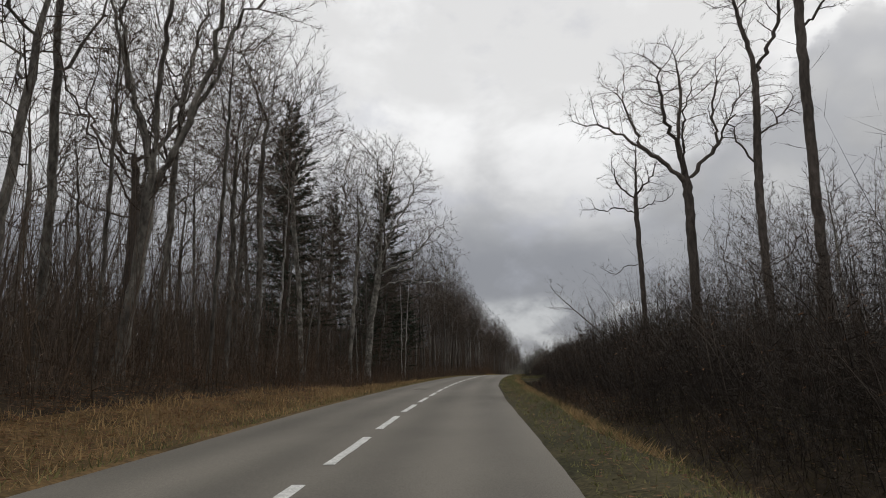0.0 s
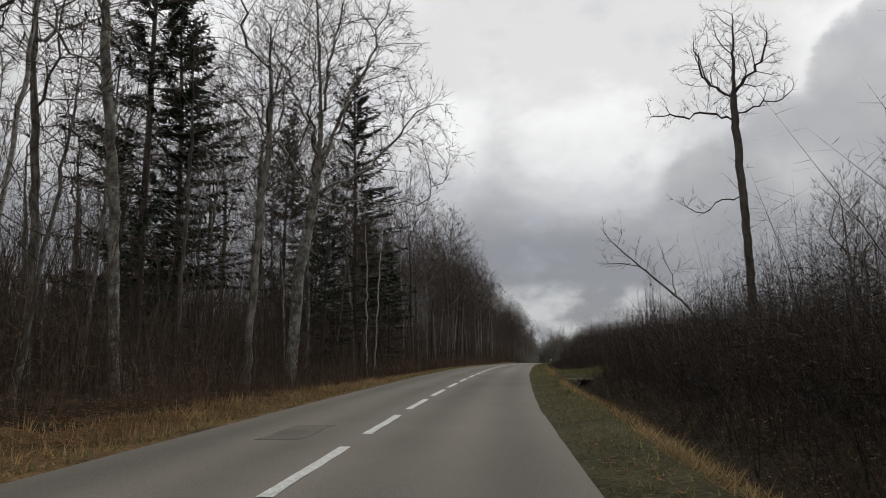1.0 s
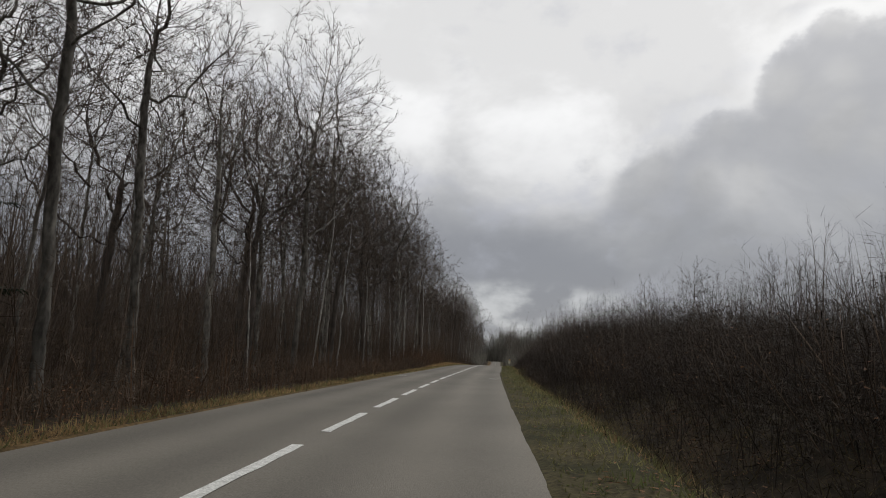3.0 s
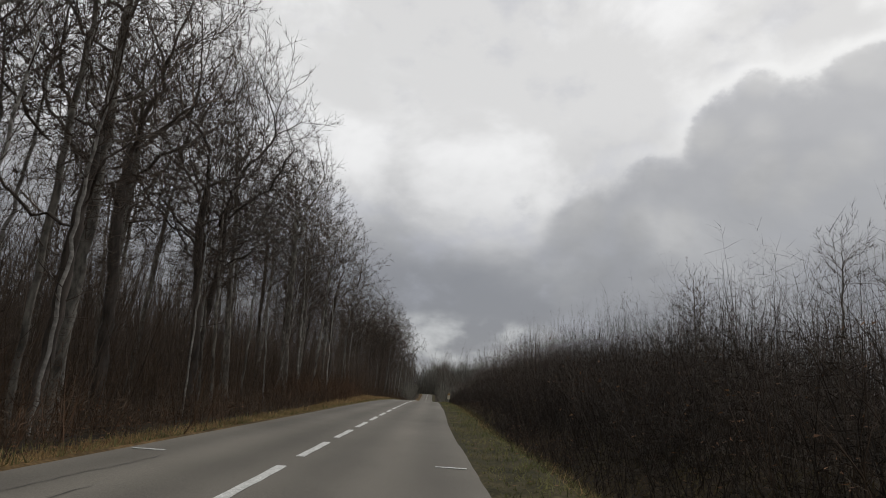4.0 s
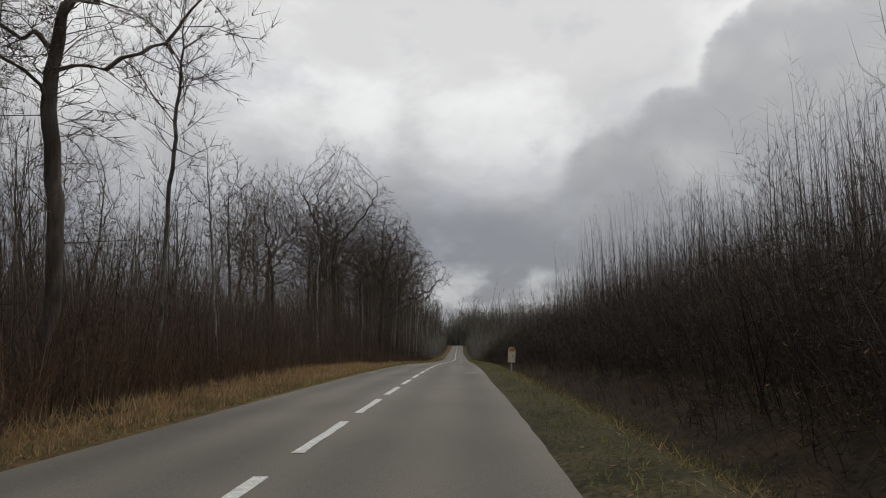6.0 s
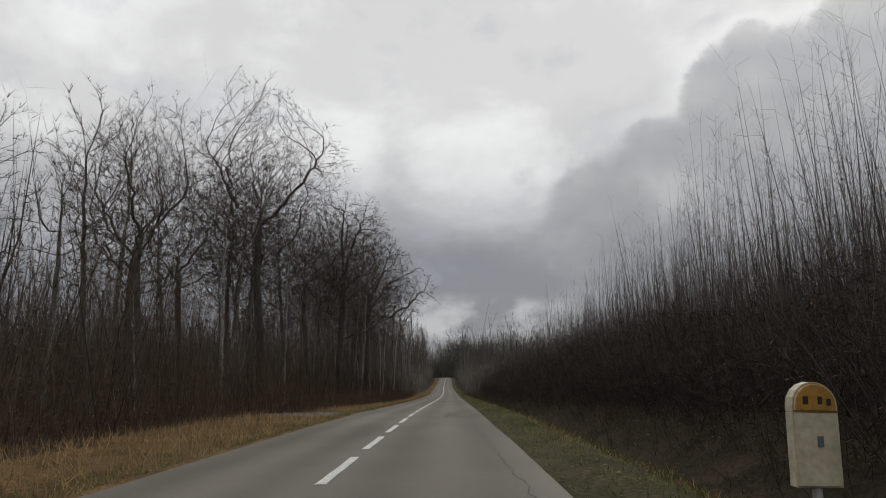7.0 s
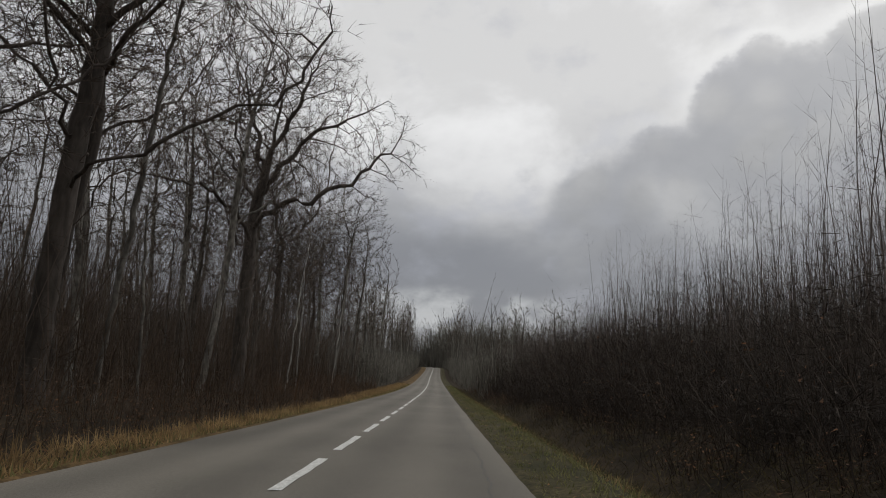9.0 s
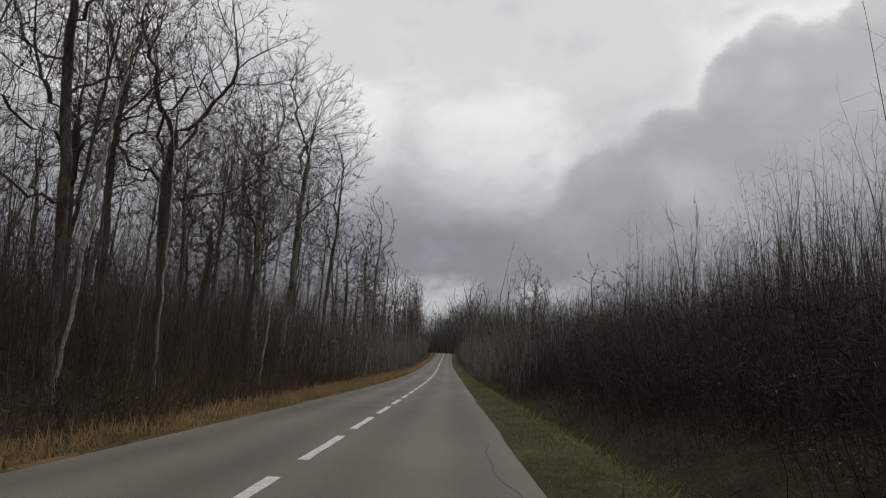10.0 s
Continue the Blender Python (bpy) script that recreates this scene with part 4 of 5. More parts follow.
while y < 310:
    plant(rng.choice(("far_a", "far_b", "far_c", "far_c")), y, -rng.uniform(14, 34), rng.uniform(0.75, 1.0) * float(wood_height(y)))
    plant(rng.choice(("pole_a", "pole_b", "pole_c")), y + rng.uniform(0, 3), -rng.uniform(7.5, 18), rng.uniform(0.8, 1.15) * (0.62 if 172 < y < 214 else 1.0), lean=(rng.uniform(-4, 4), rng.uniform(-5, 5)))
    y += rng.uniform(2.9, 4.6)
y = 300.0
while y < 500:
    for side in (-1, 1):
        plant(rng.choice(("far_a", "far_b", "far_c")), y + rng.uniform(-3, 3), side * rng.uniform(7, 12), rng.uniform(0.75, 1.05) * (1.0 if side < 0 or y > 420 else 0.42))
        if rng.random() < 0.6:
            plant(rng.choice(("horizon_a", "horizon_b")), y + rng.uniform(-3, 3), side * rng.uniform(15, 40), rng.uniform(0.8, 1.05) * (1.0 if side < 0 or y > 420 else 0.7))
    y += rng.uniform(6.5, 10)
for k in range(90):
    y, o = rng.uniform(510, 640), rng.uniform(-70, 110) if k < 55 else rng.uniform(-25, 40)
    if abs(o) > 6.5:
        plant(rng.choice(("horizon_a", "horizon_b")), y, o, rng.uniform(0.85, 1.12))
# pale birch stems along the wood's edge
for y in (57, 62, 66, 103, 109, 113, 118, 124, 129, 136, 148, 153, 262, 270, 279):
    plant("birch_pole", y + rng.uniform(-1, 1), -rng.uniform(6.2, 9.5), rng.uniform(0.6, 0.95), lean=(rng.uniform(-3, 3), rng.uniform(-3, 3)))
# undergrowth of the wood's edge
y = -3.0
while y < 300:
    edge = HALF + float(verge_width(y))
    plant(rng.choice(("bush_c", "bush_d", "bush_d")), y, -edge - rng.uniform(0.9, 1.7), rng.uniform(0.6, 0.95))
    y += rng.uniform(3.0, 4.6)
# ---------------------------------------------------------------- the thicket along the east side
east_edge = smooth_line((-80, 0, 55, 72, 80, 128, 145, 330), (7.3, 7.3, 7.3, 7.3, 7.3, 7.3, 7.8, 7.8))
y = 4.0
while y < 320:
    if not 62 < y < 73.5:
        if rng.random() < 0.6:
            plant("bush_d", y + 1.2, float(east_edge(y)) - rng.uniform(0.9, 1.7), rng.uniform(0.6, 0.95))
        plant("bush_e" if 72 < y < 108 else rng.choice(("bush_a", "bush_b")), y, float(east_edge(y)) + rng.uniform(0, 0.9) + (0.4 if y < 56 else 0.0), rng.uniform(0.9, 1.15) * (1.2 if y < 56 or y > 112 else 1.0))
    y += rng.uniform(2.8, 4.2)
y = 20.0
while y < 330:
    tall_here = 0.38 + 0.46 * float(ramp(y, 112, 175)) + 0.08 * float(ramp(y, 206, 220))
    plant(rng.choice(("young_a", "young_b", "young_c", "young_d")), y, rng.uniform(10.3, 13), rng.uniform(0.62, 0.85) * tall_here, lean=(rng.uniform(-3, 3), rng.uniform(-3, 3)))
    if rng.random() < 0.7:
        plant(rng.choice(("young_a", "young_b", "young_c", "young_d")), y + 1, rng.uniform(13, 18), rng.uniform(0.72, 0.95) * tall_here)
    y += rng.uniform(2.6, 4.2)
for k in range(16):
    plant(rng.choice(("young_a", "young_b", "young_c")), rng.uniform(77, 97), rng.uniform(11.5, 19), rng.uniform(0.6, 0.85))
# small crooked trees that stand out of the thicket
for k in range(18):
    y = rng.uniform(98, 172)
    plant(rng.choice(("pole_c", "pole_c", "pole_a")), y, rng.uniform(10.5, 17), rng.uniform(0.42, 0.58) * (0.8 if y < 118 else 1.0), lean=(rng.uniform(-2, 2), rng.uniform(-2, 2)))
for k in range(12):
    plant(rng.choice(("pole_c", "pole_a")), rng.uniform(18, 56), rng.uniform(10.5, 18), rng.uniform(0.42, 0.6), lean=(rng.uniform(-5, 5), rng.uniform(-5, 5)))

# ---------------------------------------------------------------- road markings
def bar_mesh(name, length, width, mat):
    """A painted bar, 4 mm thick, with slightly ragged ends."""
    r = random.Random(3)
    n = 7
    v, f = [], []
    for z in (0.004, 0.0):
        for i in range(n):
            u = i / (n - 1) - 0.5
            j = r.uniform(-0.010, 0.010)
            v += [(-width / 2 + j, u * length, z), (width / 2 + j, u * length, z)]
    for i in range(n - 1):
        f.append((2 * i, 2 * i + 1, 2 * i + 3, 2 * i + 2))
        f.append((2 * n + 2 * i, 2 * i, 2 * i + 2, 2 * n + 2 * i + 2))
        f.append((2 * i + 1, 2 * n + 2 * i + 1, 2 * n + 2 * i + 3, 2 * i + 3))
    return mesh_of(name, v, f, mat, False)


dash_mesh = bar_mesh("dash", 3.0, 0.13, ROAD_PAINT)
for k in range(-3, 118):
    y = 3.93 + 4.333 * k + 1.5
    dx, dz = float(road_x(y + 1) - road_x(y - 1)) / 2, float(road_z(y + 1) - road_z(y - 1)) / 2
    ob = part("dash", dash_mesh, road_ob, "white painted centre line dash" if k == -3 else "")
    ob.matrix_basis = pose(float(road_x(y)), y, road_top(y, 0) + 0.004, math.degrees(math.atan(dz)), 0, -math.degrees(math.atan(dx)))
bar = bar_mesh("edge_tick", 0.5, 0.12, ROAD_PAINT)
for y, o in ((107.8, -2.35), (108.0, 2.4), (180.4, -2.5), (178.3, 2.2)):
    ob = part("edge_tick", bar, road_ob, "short white crosswise paint mark")
    ob.matrix_basis = pose(float(road_x(y)) + o, y, road_top(y, o) + 0.006, 0, 0, 90)


# ---------------------------------------------------------------- kilometre marker
def rounded_slab(width, low, high, thick, name, mat, arc=0.0, steps=10):
    """An upright slab between two heights; arc > 0 rounds its top."""
    half = width / 2
    ring = [(-half, low), (half, low)]
    if arc:
        ring += [(half * math.cos(a), high - arc + arc * math.sin(a)) for a in np.linspace(0, math.pi, steps)]
    else:
        ring += [(half, high), (-half, high)]
    n = len(ring)
    v = [(x, -thick / 2, z) for x, z in ring] + [(x, thick / 2, z) for x, z in ring]
    f = [tuple(range(n)), tuple(reversed(range(n, 2 * n)))] + [(i, i + n, (i + 1) % n + n, (i + 1) % n) for i in range(n)]
    me = mesh_of(name, v, f, mat, False)
    bm = bmesh.new()
    bm.from_mesh(me)
    bmesh.ops.recalc_face_normals(bm, faces=bm.faces)
    bmesh.ops.bevel(bm, geom=[e for e in bm.edges if abs(e.verts[0].co.y - e.verts[1].co.y) < 1e-4], offset=0.012, segments=2, affect="EDGES")
    bm.to_mesh(me)
    bm.free()
    return me


def kilometre_marker(place, turn):
    root = tagged(new("kilometre_marker"), "white kilometre marker with a rounded yellow-faced top on a short post", "road marker")
    post = Tubes()
    post.add([Vector((0, 0, -0.3)), Vector((0, 0, 0.3)), Vector((0, 0, 0.70)), Vector((0, 0, 0.71))], [0.032, 0.032, 0.032], 8)
    part("post", post.mesh("post", POST_GREY), root)
    part("plate", rounded_slab(0.315, 0.64, 1.11, 0.10, "plate", MARKER_WHITE), root, "white painted plate")
    cap = part("cap", rounded_slab(0.315, 1.113, 1.31, 0.10, "cap", MARKER_WHITE, 0.155), root, "rounded white cap")
    face = rounded_slab(0.303, 1.116, 1.303, 0.03, "cap_face", MARKER_YELLOW, 0.149)
    face.transform(Matrix.Translation((0, -0.039, 0)))
    part("cap_face", face, cap, "yellow painted face of the cap")
    for x, z, w, h in ((-0.07, 1.19, 0.035, 0.05), (0.03, 1.19, 0.03, 0.05), (0.09, 1.18, 0.03, 0.045), (0.015, 0.93, 0.04, 0.065)):
        v = [(x - w / 2, -0.057, z - h / 2), (x + w / 2, -0.057, z - h / 2), (x + w / 2, -0.057, z + h / 2), (x - w / 2, -0.057, z + h / 2)]
        v += [(a, -0.047, c) for a, _, c in v]
        part("lettering", mesh_of("lettering", v, [(0, 1, 2, 3), (0, 4, 5, 1), (1, 5, 6, 2), (2, 6, 7, 3), (3, 7, 4, 0)], MARKER_BLUE if z < 1.0 else MARKER_DARK, False), root, "dark unreadable mark")
    root.matrix_basis = Matrix.Translation(place) @ pose(0, 0, 0, 0, 3, turn)


kilometre_marker(Vector((-3.16, 177.9, 2.56)), 6)


# ---------------------------------------------------------------- culvert under the access way
def culvert(place):
    root = tagged(new("culvert"), "weathered concrete culvert mouth in the grassy ditch", "culvert")
    n, r, w, low, high = 20, 0.36, 0.56, -0.45, 0.40
    inner = [(r * math.cos(2 * math.pi * k / n), r * math.sin(2 * math.pi * k / n)) for k in range(n)]
    outer = []
    for k in range(n):
        c, s = math.cos(2 * math.pi * k / n), math.sin(2 * math.pi * k / n)
        q = min(w / abs(c) if abs(c) > 1e-6 else 9, (high if s > 0 else -low) / abs(s) if abs(s) > 1e-6 else 9)
        outer.append((c * q, s * q))
    v = [(x, 0, z) for x, z in inner] + [(x, 0, z) for x, z in outer] + [(x, 0.22, z) for x, z in outer]
    f = []
    for k in range(n):
        m = (k + 1) % n
        f += [(k, n + k, n + m, m), (n + k, 2 * n + k, 2 * n + m, n + m)]
    part("headwall", mesh_of("headwall", v, f, CONCRETE, False), root, "mossy concrete headwall")
    v = [(x, 0, z) for x, z in inner] + [(x, 1.6, z) for x, z in inner]
    f = [(k, (k + 1) % n, n + (k + 1) % n, n + k) for k in range(n)] + [tuple(range(n, 2 * n))]
    # the shade of the opening is put into the pipe's colour
    part("pipe", mesh_of("pipe", v, f, DARK_HOLE), root, "pipe with its inside coloured dark for shade")
    slab = bmesh.new()
    bmesh.ops.create_cube(slab, size=1.0, matrix=Matrix.Translation((0, 0.16, high + 0.05)) @ Matrix.Diagonal((3.0, 0.75, 0.11, 1)))
    bmesh.ops.bevel(slab, geom=list(slab.edges), offset=0.015, segments=2, affect="EDGES")
    me = bpy.data.meshes.new("cover_slab")
    slab.to_mesh(me)
    slab.free()
    me.materials.append(CONCRETE)
    part("cover_slab", me, root, "pale concrete slab")
    root.matrix_basis = Matrix.Translation(place) @ pose(0, 0, 0, 0, 0, -12) @ Matrix.Scale(0.8, 4)


culvert(spot(63.2, 5.8) + Vector((0, 0.35, 0.14)))


# ---------------------------------------------------------------- repairs and cracks
def patch(name, y0, y1, o0, o1, mat, label, seed):
    """A thin irregular slab laid on the road."""
    r = random.Random(seed)
    left = [(o0 + r.uniform(-0.04, 0.04), y0 + (y1 - y0) * k / 6) for k in range(7)]
    right = [(o1 + r.uniform(-0.04, 0.04), y1 + (y0 - y1) * k / 6) for k in range(7)]
    ring = left + right
    v = [(float(road_x(y)) + o, y, road_top(y, o) + 0.005) for o, y in ring] + [(float(road_x(y)) + o, y, road_top(y, o) - 0.01) for o, y in ring]
    n = len(ring)
    f = [(k, k + 1, 12 - k, 13 - k) for k in range(6)] + [(k, (k + 1) % n, (k + 1) % n + n, k + n) for k in range(n)]
    part(name, mesh_of(name, v, f, mat, False), road_ob, label)


def crack(y0, y1, o0, o1, seed):
    """A wandering tar-filled crack."""
    r = random.Random(seed)
    n = int((y1 - y0) / 0.25)
    v, f, drift = [], [], 0.0
    for k in range(n + 1):
        y = y0 + (y1 - y0) * k / n
        drift = drift * 0.9 + r.uniform(-0.05, 0.05)
        o, w = o0 + (o1 - o0) * k / n + drift, r.uniform(0.003, 0.013)
        v += [(float(road_x(y)) + o - w, y, road_top(y, o) + 0.004), (float(road_x(y)) + o + w, y, road_top(y, o) + 0.004)]
    f = [(2 * k, 2 * k + 1, 2 * k + 3, 2 * k + 2) for k in range(n)]
    part("crack", mesh_of("crack", v, f, MARKER_DARK, False), road_ob, "dark tar-filled crack")


patch("repair_patch", 33.6, 35.5, -1.45, -0.8, ASPHALT_DARK, "darker asphalt repair patch", 1)
patch("repair_patch", 198.0, 202.5, 1.3, 2.3, ASPHALT_DARK, "darker asphalt repair patch", 2)
crack(86, 107, -2.35, -1.9, 3)
crack(96, 104, -1.7, -1.45, 4)
crack(180, 212, 2.35, 2.2, 5)
crack(228, 262, 2.3, 2.45, 6)

# ---------------------------------------------------------------- what grows past counting
def scatter(name, label, category, y, o, tall_of, wide_of, lean_of, mat, seed, lift=0.0, least_lean=0.0):
    """Thin upright blades on the ground, one triangle each: arrays of places, heights and widths."""
    r = np.random.default_rng(seed)
    n = len(y)
    x, z = road_x(y) + o, ground_z(y, o) + lift
    turn = r.uniform(0, 2 * np.pi, n)
    way = r.uniform(0, 2 * np.pi, n)
    lean = least_lean + (lean_of - least_lean) * r.random(n)
    base = np.stack([x, y, z], -1)
    side = np.stack([np.cos(turn), np.sin(turn), 0 * turn], -1) * (wide_of / 2)[:, None]
    top = base + np.stack([np.cos(way) * np.sin(lean), np.sin(way) * np.sin(lean), np.cos(lean)], -1) * tall_of[:, None]
    verts = np.stack([base - side, base + side, top], 1).reshape(-1, 3)
    me = bpy.data.meshes.new(name)
    me.vertices.add(3 * n)
    me.vertices.foreach_set("co", verts.ravel())
    me.loops.add(3 * n)
    me.loops.foreach_set("vertex_index", np.arange(3 * n))
    me.polygons.add(n)
    me.polygons.foreach_set("loop_start", np.arange(0, 3 * n, 3))
    me.materials.append(mat)
    me.update(calc_edges=True)
    return tagged(new(name, me), label, category, kind="stuff")


def brushwood(name, label, category, y, o, tall, mat, seed, twigs=6, wide=0.03, low=0.1, clump=0, spread=0.5, limp=1.0, upright=0.25, most=99.0, shoot=(0.07, 0.20)):
    """Thin stems with short side twigs, all single slivers; clump stems share one root and arch outwards."""
    r = np.random.default_rng(seed)
    n = len(y)
    out = np.zeros((n, 2))
    if clump:
        which = r.integers(0, n // clump, n)
        out = r.normal(0, 1, (n, 2)).clip(-1.5, 1.5)
        y, o = y[which] + out[:, 1] * spread, o[which] + out[:, 0] * spread
        tall = (tall[which] * 1.08 + tall * 0.15) * r.uniform(0.6, 1.0, n) * (1 - 0.12 * np.linalg.norm(out, axis=1)).clip(0.5, 1)
    root = np.stack([road_x(y) + o, y, ground_z(y, o) - 0.1], -1)
    # patches of taller and lower growth
    patches = np.sin(root[:, 0] * 0.9 + root[:, 1] * 0.31) + np.sin(root[:, 1] * 0.83 - root[:, 0] * 0.4 + 2) + np.sin(root[:, 1] * 0.27 + root[:, 0] * 0.21 + seed)
    tall = (tall * (1 + 0.11 * patches)).clip(0.2, most)
    bend = r.normal(0, 0.15, (n, 3)).clip(-0.3, 0.3)
    bend[:, :2] = (bend[:, :2] + out * 0.14) * limp
    bend[:, 2] = 1
    middle = root + bend * tall[:, None] * 0.55
    bend += (r.normal(0, 0.18, (n, 3)).clip(-0.36, 0.36) * (1, 1, 0.2)) * limp
    bend[:, :2] += out * 0.16 * limp
    top = middle + bend * tall[:, None] * 0.45
    turn = r.uniform(0, 2 * np.pi, n)
    half = np.stack([np.cos(turn), np.sin(turn), 0 * turn], -1) * (wide * r.uniform(0.6, 1.3, n) / 2)[:, None]
    slim = half * 0.55
    tris = [np.stack([root - half, root + half, middle + slim], 1), np.stack([root - half, middle + slim, middle - slim], 1), np.stack([middle - slim, middle + slim, top], 1)]
    for k in range(twigs):
        f = (low + (0.97 - low) * r.random(n) ** 0.8)[:, None]
        p = np.where(f < 0.55, root + (middle - root) * (f / 0.55), middle + (top - middle) * ((f - 0.55) / 0.45))
        w = r.normal(0, 1, (n, 3))
        w[:, 2] = np.abs(w[:, 2]) * 0.8 + upright
        w *= (tall * r.uniform(*shoot, n)).clip(0.0, 0.85)[:, None] / np.linalg.norm(w, axis=1)[:, None]
        s = np.cross(w, r.normal(0, 1, (n, 3)))
        s *= min(wide * 0.45, 0.009 if wide < 0.09 else 1.0) * (1.10 - 0.8 * f) / (np.linalg.norm(s, axis=1)[:, None] + 1e-6)
        tris.append(np.stack([p - s, p + s, p + w], 1))
    verts = np.concatenate(tris).reshape(-1, 3)
    m = len(verts) // 3
    me = bpy.data.meshes.new(name)
    me.vertices.add(3 * m)
    me.vertices.foreach_set("co", verts.ravel())
    me.loops.add(3 * m)
    me.loops.foreach_set("vertex_index", np.arange(3 * m))
    me.polygons.add(m)
    me.polygons.foreach_set("loop_start", np.arange(0, 3 * m, 3))
    me.materials.append(mat)
    me.update(calc_edges=True)
    return tagged(new(name, me), label, category, kind="stuff")


grow = np.random.default_rng(8)
# understorey of the west wood, near and deep
n = 15000
brushwood("undergrowth", "dense brown undergrowth of thin stems beneath the trees", "undergrowth", grow.uniform(-12, 320, n), -6.6 - 16 * grow.random(n), grow.gamma(4.0, 0.95, n).clip(0.8, 10), RUSSET, 21, 13, 0.026, 0.06, 0, 0, 1.5, 0.0, 9, (0.08, 0.22))
n = 11000
yy = grow.uniform(-10, 330, n)
brushwood("sapling_wood", "crowded bare saplings between the trunks", "undergrowth", yy, -8.5 - 18 * grow.random(n), grow.gamma(9.0, 0.95, n).clip(3, 13) * (1 - 0.35 * ramp(yy, 166, 174) * (1 - ramp(yy, 205, 214))), TWIG, 41, 15, 0.032, 0.25)
n = 10000
brushwood("deep_undergrowth", "dim tangle of saplings deep in the wood", "undergrowth", grow.uniform(-20, 360, n), -20 - 32 * grow.random(n), grow.uniform(4, 13, n), TWIG, 22, 6, 0.12)
n = 12000
brushwood("deep_wood", "close-set slender trunks far back in the wood", "woods", grow.uniform(-30, 420, n), -30 - 60 * grow.random(n), grow.uniform(9, 20, n), TWIG, 26, 7, 0.16)
n = 9000
yy = np.where(np.arange(n) % 3 > 0, grow.uniform(140, 184, n), grow.uniform(20, 300, n))
brushwood("bracken", "orange-brown dead bracken along the wood's edge", "undergrowth", yy, -HALF - verge_width(yy) - 0.4 - 4.5 * grow.random(n), grow.gamma(6.0, 0.22, n).clip(0.4, 2.4), BRACKEN, 43, 10, 0.03, 0.05, 12, 0.5)
n = 12000
yy = grow.uniform(-8, 300, n)
brushwood("bramble_floor", "knee-high russet brambles along the wood's edge", "undergrowth", yy, -HALF - verge_width(yy) - 0.3 - 4.5 * grow.random(n), grow.gamma(5.0, 0.14, n).clip(0.2, 1.6), RUSSET, 28, 6, 0.02, 0.03)
# east thicket
n = 21000
yy = grow.uniform(0, 330, n)
oo = 7.8 + 7 * grow.random(n)
brushwood("thicket", "dense dark brown thicket of thin leafless shoots", "thicket", yy, oo, np.minimum(2.2 + 1.0 * ramp(yy, 102, 118) + 1.4 * (1 - ramp(yy, 45, 58)) + (0.5 + 0.2 * ramp(yy, 102, 118)) * (oo - 7.8), grow.gamma(7.0, 0.46, n) * (1 + 0.60 * ramp(yy, 102, 122) + 0.75 * (1 - ramp(yy, 45, 60)))).clip(1.0, 6.0), BRAMBLE, 23, 12, 0.020, 0.08, 10, 0.7, 0.9, 0.05, 5.8, (0.06, 0.16))
n = 12000
yy = grow.uniform(0, 300, n)
yy = np.where((yy > 63) & (yy < 72.5), yy + 60, yy)
oo = east_edge(yy) - 1.6 - 0.9 * ramp(yy, 72, 78) * (1 - ramp(yy, 128, 140)) + 2.8 * grow.random(n) ** 0.7
brushwood("roadside_thicket", "low dark tangle of leafless shoots along the ditch", "thicket", yy, oo, np.minimum(grow.gamma(7.0, 0.27, n), 0.55 + 0.75 * (oo - 5.2)).clip(0.3, 3.0), BRAMBLE, 27, 16, 0.017, 0.02, 10, 0.6, 1.3, -0.15, 3.0, (0.08, 0.24))
n = 25000
yy = grow.uniform(0, 420, n)
brushwood("deep_thicket", "grey-brown saplings behind the roadside thicket", "thicket", yy, 13.5 + 28 * grow.random(n) ** 1.2, grow.uniform(2.6, 5.2, n) * (1 + 0.15 * ramp(yy, 85, 112) + 0.60 * ramp(yy, 115, 180)), TWIG_YOUNG, 24, 9, 0.05, 0.1, 0, 0, 0.5, 0.25, 8.6)
n = 16000
yy = grow.uniform(2, 340, n)
brushwood("sapling_stand", "close stand of slender upright bare saplings above the thicket", "thicket", yy, 10 + 13 * grow.random(n), grow.uniform(0.45, 1.0, n) * (4.6 + 1.0 * (1 - ramp(yy, 50, 70)) + 1.2 * ramp(yy, 95, 115) + 1.6 * ramp(yy, 120, 165)), TWIG_YOUNG, 42, 18, 0.022, 0.25, 0, 0, 0.6, 0.25, 7.0, (0.05, 0.12))
n = 15000
yy = grow.uniform(160, 430, n)
brushwood("pole_stand", "dense stand of straight thin young trees behind the thicket", "young wood", yy, 10.5 + 20 * grow.random(n) ** 1.3, grow.triangular(4.2, 7.2, 9.0, n) * (1 + 0.20 * ramp(yy, 184, 194) * (1 - ramp(yy, 205, 216))) * (1 - 0.16 * ramp(yy, 254, 268)), TWIG_YOUNG, 44, 18, 0.046, 0.25, 0, 0, 0.35, 0.55, 11.5, (0.05, 0.12))
n = 110000
yy = grow.uniform(0, 335, n)
scatter("ditch_grass", "matted brown dead grass in the ditch and under the thicket", "grass", yy, 4.2 + 4.2 * grow.random(n), grow.uniform(0.10, 0.36, n), grow.uniform(0.012, 0.030, n), 1.45, DEAD_GRASS, 35, 0.0, 0.6)
